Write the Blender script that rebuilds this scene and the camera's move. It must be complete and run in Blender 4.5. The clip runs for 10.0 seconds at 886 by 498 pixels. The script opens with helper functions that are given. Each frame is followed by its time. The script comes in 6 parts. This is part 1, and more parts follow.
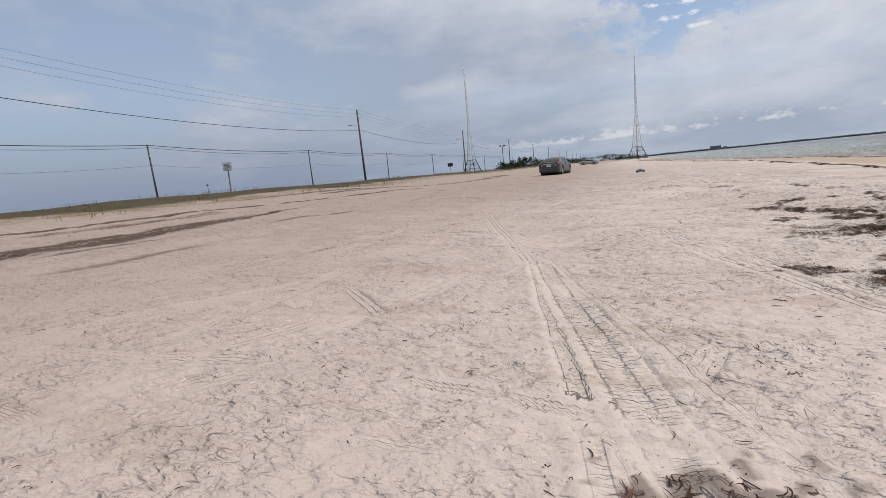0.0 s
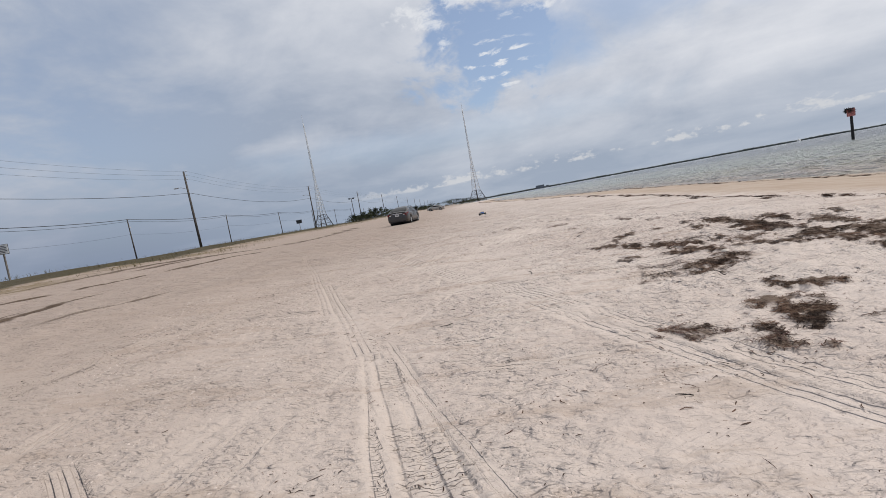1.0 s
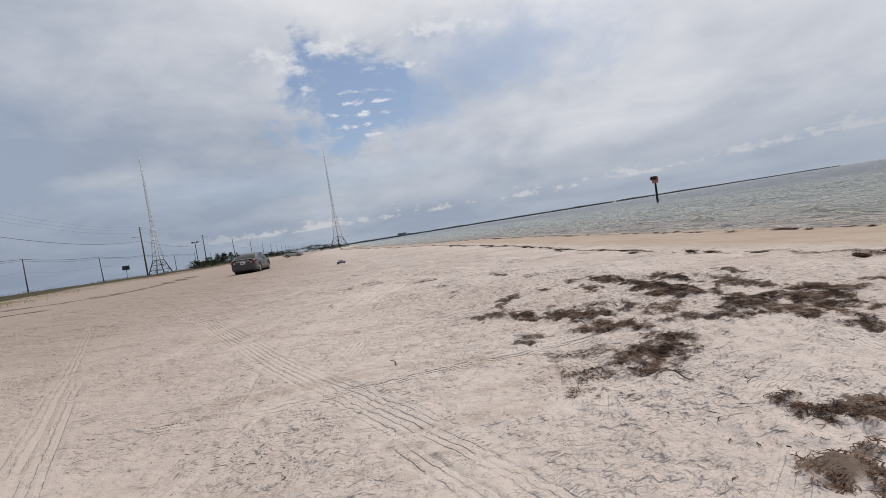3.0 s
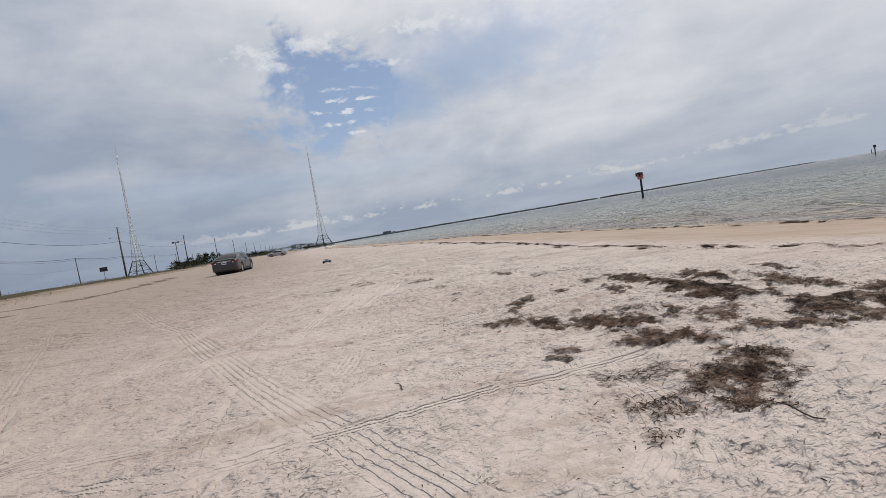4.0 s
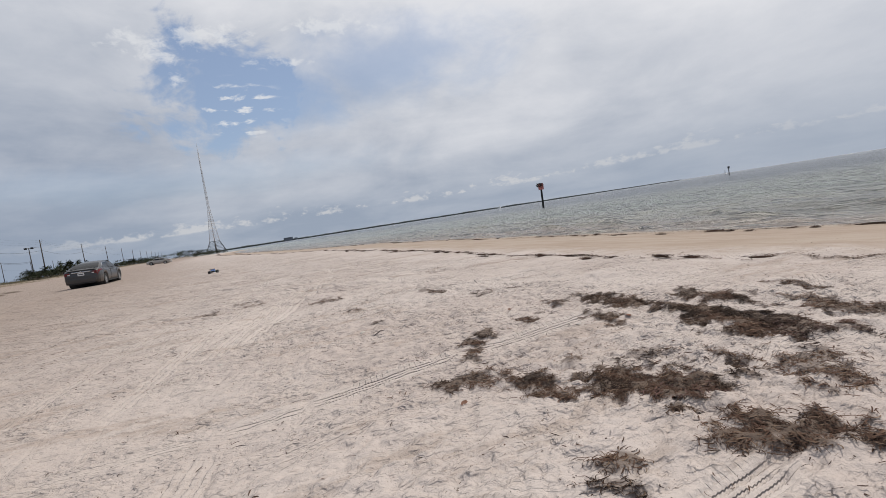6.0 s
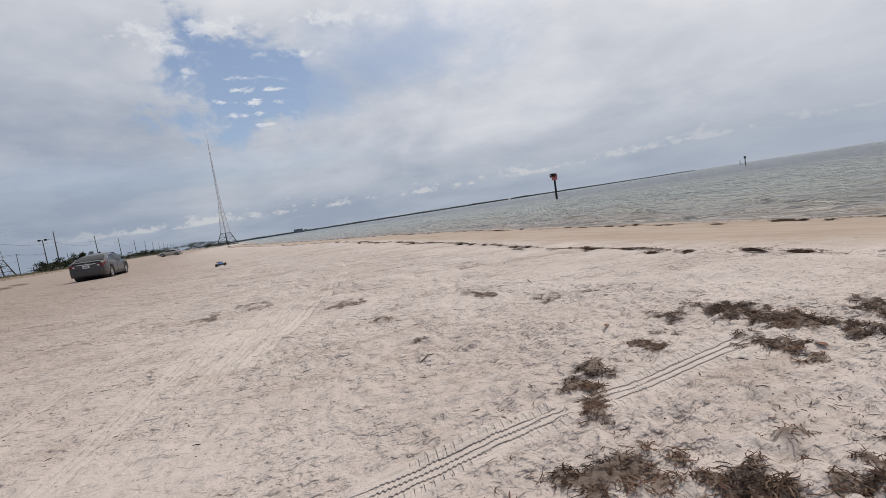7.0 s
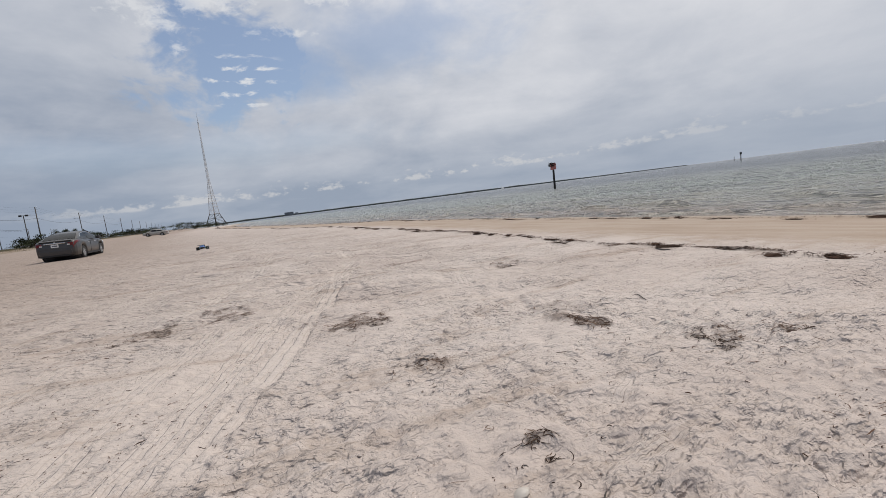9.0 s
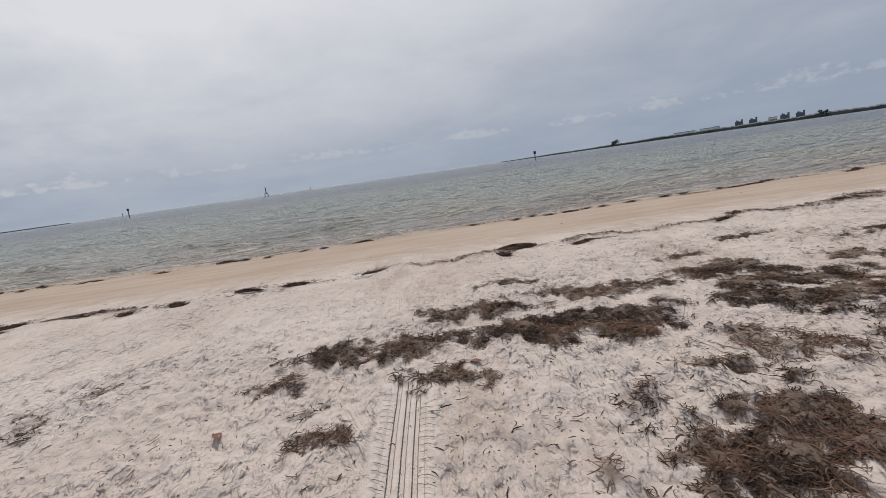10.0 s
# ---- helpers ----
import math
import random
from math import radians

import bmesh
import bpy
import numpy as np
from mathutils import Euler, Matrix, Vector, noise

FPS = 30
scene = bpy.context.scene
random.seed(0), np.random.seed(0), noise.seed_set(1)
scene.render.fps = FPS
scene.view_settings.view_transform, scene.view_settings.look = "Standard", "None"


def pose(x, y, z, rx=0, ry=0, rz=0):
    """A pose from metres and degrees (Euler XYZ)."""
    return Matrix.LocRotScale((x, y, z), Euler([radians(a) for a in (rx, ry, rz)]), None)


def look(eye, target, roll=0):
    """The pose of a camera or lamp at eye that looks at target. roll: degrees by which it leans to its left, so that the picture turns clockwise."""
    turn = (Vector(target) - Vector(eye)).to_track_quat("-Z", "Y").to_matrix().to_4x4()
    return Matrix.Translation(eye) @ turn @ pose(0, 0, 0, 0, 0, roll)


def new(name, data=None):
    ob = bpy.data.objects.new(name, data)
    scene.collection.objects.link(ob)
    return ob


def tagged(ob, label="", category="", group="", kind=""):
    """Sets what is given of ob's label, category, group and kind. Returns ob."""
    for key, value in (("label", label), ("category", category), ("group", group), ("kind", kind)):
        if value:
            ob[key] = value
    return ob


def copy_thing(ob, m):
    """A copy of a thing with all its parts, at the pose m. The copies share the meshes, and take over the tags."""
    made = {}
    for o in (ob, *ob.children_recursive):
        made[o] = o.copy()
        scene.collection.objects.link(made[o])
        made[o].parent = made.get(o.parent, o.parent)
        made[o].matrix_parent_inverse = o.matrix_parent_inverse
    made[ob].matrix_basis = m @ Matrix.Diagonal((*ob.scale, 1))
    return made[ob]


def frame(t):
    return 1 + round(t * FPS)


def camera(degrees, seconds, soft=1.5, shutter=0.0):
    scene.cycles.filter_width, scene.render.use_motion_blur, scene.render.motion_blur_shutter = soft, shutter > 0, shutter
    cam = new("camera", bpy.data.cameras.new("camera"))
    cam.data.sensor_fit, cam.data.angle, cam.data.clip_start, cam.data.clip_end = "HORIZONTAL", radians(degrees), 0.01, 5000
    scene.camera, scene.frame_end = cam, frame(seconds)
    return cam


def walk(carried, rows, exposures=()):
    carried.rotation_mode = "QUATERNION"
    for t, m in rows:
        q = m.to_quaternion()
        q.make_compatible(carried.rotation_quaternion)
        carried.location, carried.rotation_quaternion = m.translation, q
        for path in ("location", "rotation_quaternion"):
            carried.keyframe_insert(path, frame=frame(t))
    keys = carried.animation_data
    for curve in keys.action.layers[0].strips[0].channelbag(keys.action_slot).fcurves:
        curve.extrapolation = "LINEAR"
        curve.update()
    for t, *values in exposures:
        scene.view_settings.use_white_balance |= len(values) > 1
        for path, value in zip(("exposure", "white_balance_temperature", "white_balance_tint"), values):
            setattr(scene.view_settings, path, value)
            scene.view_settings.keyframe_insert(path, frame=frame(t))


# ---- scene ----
cam = camera(87.1, 10.0, soft=0.65)
PATH = [
    (0, (0.079, 0.075, 1.045), (0.051, 2.051, 0.737), -5.6),
    (0.5, (0.271, 0.693, 1.086), (0.566, 2.655, 0.834), -7.7),
    (1, (0.569, 1.226, 1.133), (1.156, 3.129, 0.952), -10.4),
    (1.5, (0.807, 1.694, 1.141), (1.636, 3.504, 0.954), -10.3),
    (2, (1.073, 2.158, 1.19), (2.099, 3.865, 1.014), -10.4),
    (2.5, (1.337, 2.534, 1.19), (2.41, 4.219, 1.095), -9.9),
    (2.7, (1.417, 2.702, 1.173), (2.516, 4.371, 1.086), -9.4),
    (3.8, (1.713, 3.544, 1.162), (2.904, 5.148, 1.065), -9.8),
    (4, (1.777, 3.697, 1.157), (2.962, 5.305, 1.054), -9.6),
    (4.5, (1.916, 4.064, 1.166), (3.171, 5.617, 1.049), -8.5),
    (5, (2.173, 4.431, 1.176), (3.522, 5.899, 1.02), -9.5),
    (5.2, (2.288, 4.545, 1.178), (3.666, 5.988, 1.038), -9.4),
    (6.3, (2.919, 5.494, 1.125), (4.414, 6.815, 0.977), -8.7),
    (6.5, (3.034, 5.703, 1.132), (4.514, 7.038, 0.969), -8.8),
    (7, (3.396, 6.352, 1.122), (4.846, 7.72, 0.955), -8.9),
    (7.5, (3.698, 7.05, 1.16), (5.147, 8.417, 0.986), -8.4),
    (8, (3.963, 7.655, 1.162), (5.338, 9.1, 1.023), -9.1),
    (8.5, (4.213, 8.019, 1.127), (5.554, 9.498, 1.013), -7.9),
    (9, (4.371, 8.07, 1.1), (5.837, 9.412, 0.875), -7.2),
    (9.4, (4.293, 7.973, 1.082), (6.137, 8.666, 0.734), -7.1),
    (9.5, (4.26, 7.961, 1.079), (6.172, 8.426, 0.721), -7.2),
    (9.7, (4.315, 7.821, 1.078), (6.287, 7.785, 0.746), -7.7),
    (10, (4.377, 7.541, 1.089), (6.185, 6.753, 0.758), -8.1),
]
walk(cam, [(t, look(eye, target, roll)) for t, eye, target, roll in PATH],
     exposures=[(0.0, 0.06), (1.0, 0.0), (2.5, -0.1), (5.0, -0.12), (8.0, -0.12), (9.0, -0.16), (10.0, -0.18)])

# ---- daylight: high thin overcast with a soft sun ----
SUN_BEARING, SUN_HEIGHT = 108.0, 58.0


def bearing(deg, r):
    return r * math.sin(radians(deg)), r * math.cos(radians(deg))


sun = new("sun", bpy.data.lights.new("sun", "SUN"))
sun.data.energy, sun.data.angle, sun.data.color = 2.85, radians(3), (1.0, 0.96, 0.905)
_sx, _sy = bearing(SUN_BEARING, 100 * math.cos(radians(SUN_HEIGHT)))
sun.matrix_world = look((_sx, _sy, 100 * math.sin(radians(SUN_HEIGHT))), (0, 0, 0))


class Nodes:
    """A short way to write node trees."""

    def __init__(self, tree):
        self.tree = tree
        tree.nodes.clear()

    def add(self, kind, props=None, **inputs):
        n = self.tree.nodes.new(kind)
        for key, value in (props or {}).items():
            if key == "operation":
                n.operation = value
            elif key == "use_clamp":
                n.use_clamp = value
            elif key == "interpolation_type":
                n.interpolation_type = value
            elif key == "data_type":
                n.data_type = value
            elif key == "blend_type":
                n.blend_type = value
            elif key == "attribute_name":
                n.attribute_name = value
            elif key == "vector_type":
                n.vector_type = value
        for key, value in inputs.items():
            self.set(n, key.replace("_", " "), value)
        return n

    def set(self, n, key, value):
        socket = n.inputs[int(key[1:])] if key[0] == "i" and key[1:].isdigit() else n.inputs[key]
        if isinstance(value, bpy.types.NodeSocket):
            self.tree.links.new(value, socket)
        elif isinstance(value, (tuple, list)) and len(value) == 3 and socket.type == "RGBA":
            socket.default_value = (*value, 1)
        else:
            socket.default_value = value

    def math(self, op, a, b=0.0, clamp=False):
        return self.add("ShaderNodeMath", {"operation": op, "use_clamp": clamp}, i0=a, i1=b).outputs[0]

    def vec(self, op, a, b=(0, 0, 0)):
        n = self.add("ShaderNodeVectorMath", {"operation": op}, i0=a, i1=b)
        return n.outputs["Value"] if op in ("DOT_PRODUCT", "LENGTH") else n.outputs[0]

    def smooth(self, x, lo, hi):
        n = self.add("ShaderNodeMapRange", {"interpolation_type": "SMOOTHSTEP"}, Value=x)
        n.inputs["From Min"].default_value, n.inputs["From Max"].default_value = lo, hi
        return n.outputs[0]

    def noise(self, vector, scale, detail=4.0, rough=0.55, distort=0.0):
        return self.add("ShaderNodeTexNoise", None, Vector=vector, Scale=scale, Detail=detail, Roughness=rough, Distortion=distort).outputs[0]

    def mix(self, f, a, b, kind="MIX"):
        n = self.add("ShaderNodeMix", {"data_type": "RGBA", "blend_type": kind}, i0=f, i6=a, i7=b)
        return n.outputs[2]


world = bpy.data.worlds.new("sky")
scene.world = world
world.use_nodes = True
N = Nodes(world.node_tree)
way = N.add("ShaderNodeTexCoord").outputs["Generated"]
nishita = N.add("ShaderNodeTexSky")
nishita.sky_type, nishita.sun_disc, nishita.dust_density = "NISHITA", False, 1.5
nishita.sun_elevation, nishita.sun_rotation = radians(SUN_HEIGHT), radians(SUN_BEARING)
xyz = N.add("ShaderNodeSeparateXYZ", None, Vector=way)
up = xyz.outputs[2]
above = N.math("ADD", N.math("MAXIMUM", up, 0.0), 0.16)
flat = N.vec("DIVIDE", way, N.add("ShaderNodeCombineXYZ", None, X=above, Y=above, Z=1.0).outputs[0])
turn = N.math("ARCTAN2", xyz.outputs[0], xyz.outputs[1])
rise = N.math("ARCSINE", up)
blue = N.mix(0.3, N.mix(1.0, nishita.outputs[0], (0.125, 0.124, 0.124), "MULTIPLY"), (0.44, 0.53, 0.73))
veil = N.noise(flat, 0.85, 6, 0.55, 0.25)
wisp = N.noise(N.vec("MULTIPLY", way, (1.0, 1.0, 1.9)), 4.2, 6, 0.6, 0.25)
body = N.math("ADD", N.math("MULTIPLY", veil, 0.62), N.math("MULTIPLY", wisp, 0.38))
# the veil is brighter towards the sun, duller away from it
toward = N.vec("DOT_PRODUCT", way, (0.492, 0.087, 0.866))
shine = N.math("ADD", N.smooth(toward, 0.16, 1.0), N.math("MULTIPLY", N.math("SUBTRACT", body, 0.465), N.math("SUBTRACT", 2.7, N.math("MULTIPLY", N.smooth(turn, radians(40), radians(110)), 1.6))), True)
cloud = N.mix(shine, (0.345, 0.40, 0.50), (0.80, 0.81, 0.85))
# overhead the veil is thin and white
cloud = N.mix(N.math("MULTIPLY", N.smooth(up, 0.44, 0.72), 0.8), cloud, (0.775, 0.76, 0.745))
# the open blue hole in the veil trails off to one side; rows of small white clouds lie in it


def oval(b, e, wide, tall):
    u = N.math("DIVIDE", N.math("SUBTRACT", turn, radians(b)), radians(wide))
    v = N.math("DIVIDE", N.math("SUBTRACT", rise, radians(e)), radians(tall))
    return N.math("SQRT", N.math("ADD", N.math("MULTIPLY", u, u), N.math("MULTIPLY", v, v)))


torn = N.noise(N.vec("MULTIPLY", way, (1.0, 1.0, 1.5)), 9.0, 7, 0.6, 0.5)
ragged = N.math("ADD", N.math("MULTIPLY", N.math("SUBTRACT", torn, 0.5), 1.5), N.math("MULTIPLY", N.math("SUBTRACT", wisp, 0.5), 1.1))


def gap(b, e, wide, tall, lo, hi):
    return N.math("SUBTRACT", 1.0, N.smooth(N.math("ADD", oval(b, e, wide, tall), ragged), lo, hi))


hole = N.math("SUBTRACT", 1.0, N.smooth(N.math("ADD", oval(26.8, 16.4, 8.4, 5.4), N.math("MULTIPLY", ragged, 1.9)), 0.55, 1.15))
shelf = gap(32.5, 15.8, 8.0, 4.2, 0.2, 1.3)
trail = gap(46, 18.6, 15, 4.6, 0.1, 1.4)
strip = gap(16, 8.0, 26, 2.2, 0.2, 1.4)
inland = N.math("MULTIPLY", N.math("SUBTRACT", 1.0, N.smooth(turn, radians(-28), radians(8))), N.math("SUBTRACT", 1.0, N.smooth(body, 0.44, 0.60)))
open_sky = N.math("MAXIMUM", N.math("MAXIMUM", N.math("MULTIPLY", inland, 0.6), N.math("MAXIMUM", hole, N.math("MULTIPLY", shelf, 0.85))), N.math("MAXIMUM", N.math("MULTIPLY", trail, 0.62), N.math("MULTIPLY", strip, 0.4)))
frayed = N.math("MULTIPLY", N.math("SUBTRACT", N.noise(N.add("ShaderNodeCombineXYZ", None, X=N.math("MULTIPLY", turn, 0.6), Y=rise, Z=1.0).outputs[0], 55.0, 6, 0.62, 0.4), 0.47), 5.5)
# flat rows of small white clouds in the hole, and brighter heaps on its upper rim
rows_of = N.add("ShaderNodeCombineXYZ", None, X=N.math("MULTIPLY", turn, 0.34), Y=rise, Z=0.0).outputs[0]
banded = N.math("MULTIPLY", N.math("COSINE", N.math("ADD", N.math("MULTIPLY", rise, 360 / 1.25), N.math("MULTIPLY", turn, 14.0))), 0.085)
fleck = N.smooth(N.math("ADD", N.noise(rows_of, 58.0, 5, 0.6, 0.35), banded), 0.55, 0.70)
cluster = N.math("SUBTRACT", 1.0, N.smooth(oval(27.6, 14.9, 5.2, 3.6), 0.5, 1.1))
fleck = N.math("MULTIPLY", N.math("MULTIPLY", fleck, cluster), 0.85)
for b, e, wide, tall in ((24.7, 22.3, 4.2, 0.9), (19.0, 21.6, 2.6, 0.9), (20.9, 20.2, 1.6, 0.6), (38.6, 22.9, 4.0, 0.8), (21.4, 18.2, 0.9, 0.5), (33.0, 19.5, 3.0, 0.4)):
    fleck = N.math("MAXIMUM", fleck, N.math("MULTIPLY", N.math("SUBTRACT", 1.0, N.smooth(N.math("ADD", oval(b, e, wide, tall), frayed), 0.1, 1.5)), 0.6))
sky = N.mix(open_sky, cloud, blue)
sky = N.mix(fleck, sky, (0.84, 0.85, 0.87))
# blue-grey haze low down, and a far row of small cumulus over the sea
low = N.math("SUBTRACT", 1.0, N.smooth(up, 0.0, 0.2))
away = N.math("SUBTRACT", 1.0, N.smooth(turn, radians(-22), radians(18)))
sky = N.mix(N.math("MULTIPLY", low, N.math("ADD", 0.58, N.math("MULTIPLY", away, 0.24))), sky, N.mix(away, (0.335, 0.40, 0.50), (0.215, 0.268, 0.375)))
row_n = N.add("ShaderNodeCombineXYZ", None, X=N.math("MULTIPLY", turn, 0.55), Y=rise, Z=0.3).outputs[0]
puff = N.noise(row_n, 105.0, 6, 0.52, 0.1)
crown_line = N.math("ADD", radians(2.62), N.math("MULTIPLY", N.smooth(turn, radians(48), radians(84)), radians(0.85)))
heap = N.math("SUBTRACT", N.math("ADD", puff, N.math("MULTIPLY", N.math("SUBTRACT", N.noise(row_n, 17.0, 2, 0.5), 0.5), 1.1)), N.math("MULTIPLY", N.math("ABSOLUTE", N.math("SUBTRACT", rise, crown_line)), 15.0))
base_cut = N.smooth(N.math("SUBTRACT", rise, crown_line), radians(-0.45), radians(-0.15))
fade = N.math("SUBTRACT", 0.7, N.math("MULTIPLY", N.smooth(turn, radians(50), radians(95)), 0.4))
sky = N.mix(N.math("MULTIPLY", N.math("MULTIPLY", N.smooth(heap, 0.38, 0.62), N.math("MULTIPLY", base_cut, N.smooth(turn, radians(2), radians(18)))), fade), sky, (0.68, 0.685, 0.70))
bg = N.add("ShaderNodeBackground", None, Color=sky, Strength=1.0)
N.add("ShaderNodeOutputWorld", None, Surface=bg.outputs[0])

# ---- materials ----


def material(name, base, rough=0.6, metal=0.0, vary=0.15, scale=8.0, bump=0.1, second=None, coat=0.0, grain=60.0, sheen=0.5):
    """A plain surface with two scales of variation and a fine relief."""
    m = bpy.data.materials.new(name)
    m.use_nodes = True
    n = Nodes(m.node_tree)
    at = n.add("ShaderNodeTexCoord").outputs["Object"]
    broad = n.noise(at, scale, 5, 0.6)
    fine = n.noise(at, grain, 4, 0.6)
    dark = tuple(c * (1 - vary) for c in base)
    light = tuple(min(1, c * (1 + vary)) for c in (second or base))
    col = n.mix(n.smooth(broad, 0.35, 0.65), dark, light)
    col = n.mix(n.math("MULTIPLY", n.smooth(fine, 0.5, 0.75), 0.35 * min(1, vary * 4)), col, tuple(c * 0.6 for c in base))
    rnd = n.add("ShaderNodeNewGeometry").outputs["Random Per Island"]
    col = n.mix(n.math("MULTIPLY", rnd, min(0.5, vary)), col, tuple(c * 0.55 for c in base))
    r = n.math("ADD", rough - 0.06, n.math("MULTIPLY", fine, 0.12), True)
    b = n.add("ShaderNodeBump", None, Strength=bump, Distance=0.01, Height=n.math("ADD", broad, n.math("MULTIPLY", fine, 0.5)))
    p = n.add("ShaderNodeBsdfPrincipled", None, Base_Color=col, Roughness=r, Metallic=metal, Normal=b.outputs[0])
    n.set(p, "Specular IOR Level", sheen)
    n.set(p, "Coat Weight", coat)
    n.set(p, "Coat Roughness", 0.06)
    n.add("ShaderNodeOutputMaterial", None, Surface=p.outputs[0])
    return m


def sand_material():
    m = bpy.data.materials.new("beach_sand")
    m.use_nodes = True
    n = Nodes(m.node_tree)
    at = n.add("ShaderNodeNewGeometry").outputs["Position"]

    def layer(name):
        return n.add("ShaderNodeAttribute", {"attribute_name": name}).outputs["Fac"]

    shore, mud, litter, loose = layer("shore"), layer("mud"), layer("litter"), layer("loose")
    broad, mid = n.noise(at, 0.45, 5, 0.6), n.noise(at, 3.2, 6, 0.65)
    clod, fine = n.noise(at, 22.0, 4, 0.65, 0.6), n.noise(at, 130.0, 3, 0.6)
    col = n.mix(n.smooth(broad, 0.35, 0.66), (0.464, 0.395, 0.357), (0.523, 0.457, 0.419))
    col = n.mix(n.math("MULTIPLY", n.smooth(mid, 0.5, 0.72), 0.45), col, (0.56, 0.488, 0.45))
    col = n.mix(n.math("MULTIPLY", n.smooth(clod, 0.56, 0.72), 0.12), col, (0.40, 0.335, 0.29))
    col = n.mix(n.math("MULTIPLY", loose, 0.4), col, (0.60, 0.53, 0.48))
    # dark specks of dry weed crumbs, thicker near the wrack
    spot = n.smooth(n.noise(n.vec("MULTIPLY", at, (1.0, 1.7, 1.0)), 40.0, 2, 0.5, 0.3), 0.70, 0.73)
    col = n.mix(n.math("MULTIPLY", spot, n.math("ADD", 0.5, n.math("MULTIPLY", n.smooth(broad, 0.4, 0.6), 0.45))), col, (0.15, 0.115, 0.09))
    # longer dashes: weed bits, plus small shadows of torn crust painted into the colour
    dash = n.smooth(n.noise(n.vec("MULTIPLY", at, (1.0, 1.5, 1.0)), 9.0, 5, 0.68, 0.9), 0.60, 0.70)
    col = n.mix(n.math("MULTIPLY", dash, n.math("ADD", 0.06, n.math("MULTIPLY", n.smooth(n.noise(at, 0.8, 3, 0.6), 0.42, 0.62), 0.2))), col, (0.20, 0.155, 0.125))
    drift = n.noise(n.vec("MULTIPLY", n.add("ShaderNodeMapping", {"vector_type": "TEXTURE"}, Vector=at, Rotation=(0, 0, radians(-24))).outputs[0], (0.22, 1.0, 1.0)), 2.2, 6, 0.7)
    col = n.mix(n.math("MULTIPLY", n.smooth(drift, 0.53, 0.63), 0.5), col, (0.33, 0.262, 0.215))
    rust = n.smooth(n.noise(at, 0.9, 4, 0.6), 0.62, 0.75)
    col = n.mix(n.math("MULTIPLY", rust, 0.12), col, (0.49, 0.395, 0.355))
    # the yellower ground behind the beach, and the damp tan strand below the wrack line
    wob = n.math("ADD", shore, n.math("MULTIPLY", n.math("SUBTRACT", broad, 0.5), 3.0))
    col = n.mix(n.math("MULTIPLY", n.smooth(wob, 9.5, 18.5), 0.82), col, (0.325, 0.26, 0.22))
    strand = n.math("SUBTRACT", 1.0, n.smooth(n.math("ADD", shore, n.math("MULTIPLY", n.math("SUBTRACT", mid, 0.5), 2.2)), 3.5, 5.3))
    col = n.mix(n.math("MULTIPLY", strand, 0.85), col, (0.345, 0.270, 0.212))
    col = n.mix(n.math("MULTIPLY", n.math("MULTIPLY", strand, dash), 0.3), col, (0.16, 0.125, 0.10))
    swash = n.noise(n.vec("MULTIPLY", n.add("ShaderNodeMapping", {"vector_type": "TEXTURE"}, Vector=at, Rotation=(0, 0, radians(-19.6))).outputs[0], (1.0, 0.14, 1.0)), 3.4, 5, 0.65)
    col = n.mix(n.math("MULTIPLY", n.math("MULTIPLY", strand, n.smooth(swash, 0.48, 0.66)), 0.5), col, (0.42, 0.36, 0.30))
    col = n.mix(n.math("MULTIPLY", n.math("MULTIPLY", strand, n.smooth(swash, 0.52, 0.36)), 0.4), col, (0.27, 0.205, 0.155))
    soaked = n.math("SUBTRACT", 1.0, n.smooth(shore, 0.0, 1.3))
    col = n.mix(n.math("MULTIPLY", soaked, 0.6), col, (0.30, 0.235, 0.175))
    col = n.mix(n.math("MULTIPLY", mud, n.smooth(n.noise(n.vec("MULTIPLY", n.add("ShaderNodeMapping", {"vector_type": "TEXTURE"}, Vector=at, Rotation=(0, 0, radians(-30))).outputs[0], (2.4, 0.28, 1.0)), 1.5, 5, 0.68), 0.22, 0.40)), col, n.mix(mid, (0.055, 0.04, 0.031), (0.15, 0.108, 0.08)))
    col = n.mix(litter, col, n.mix(clod, (0.045, 0.03, 0.022), (0.14, 0.095, 0.068)))
    # tufted ground along the road
    tuft = n.math("MULTIPLY", n.smooth(wob, 33.0, 37.0), n.smooth(n.noise(at, 0.55, 5, 0.7), 0.38, 0.56))
    col = n.mix(n.math("MULTIPLY", tuft, 0.85), col, n.mix(clod, (0.13, 0.10, 0.06), (0.26, 0.20, 0.12)))
    bank = n.smooth(wob, 37.6, 39.2)
    col = n.mix(n.math("MULTIPLY", bank, 0.92), col, n.mix(mid, (0.035, 0.034, 0.022), (0.09, 0.076, 0.046)))
    wet = soaked
    rough = n.math("SUBTRACT", 0.92, n.math("MULTIPLY", wet, 0.45))
    patchy = n.smooth(n.noise(at, 1.3, 4, 0.6), 0.36, 0.60)
    slant = n.vec("MULTIPLY", n.add("ShaderNodeMapping", {"vector_type": "TEXTURE"}, Vector=at, Rotation=(0, 0, radians(-24))).outputs[0], (0.55, 1.0, 1.0))

    def clods(scale, gain, where):
        return n.math("MULTIPLY", n.smooth(n.noise(where, scale, 2, 0.5, 0.2), 0.53, 0.68), gain)

    def swells(scale, gain, where):
        return n.math("MULTIPLY", n.math("SUBTRACT", n.noise(where, scale, 3, 0.55), 0.5), gain)

    # trampled crust: soft swells, with small clods standing out and scuffs dug in
    raised = n.math("ADD", clods(13.0, 0.28, slant), n.math("ADD", clods(24.0, 0.19, slant), clods(41.0, 0.08, at)))
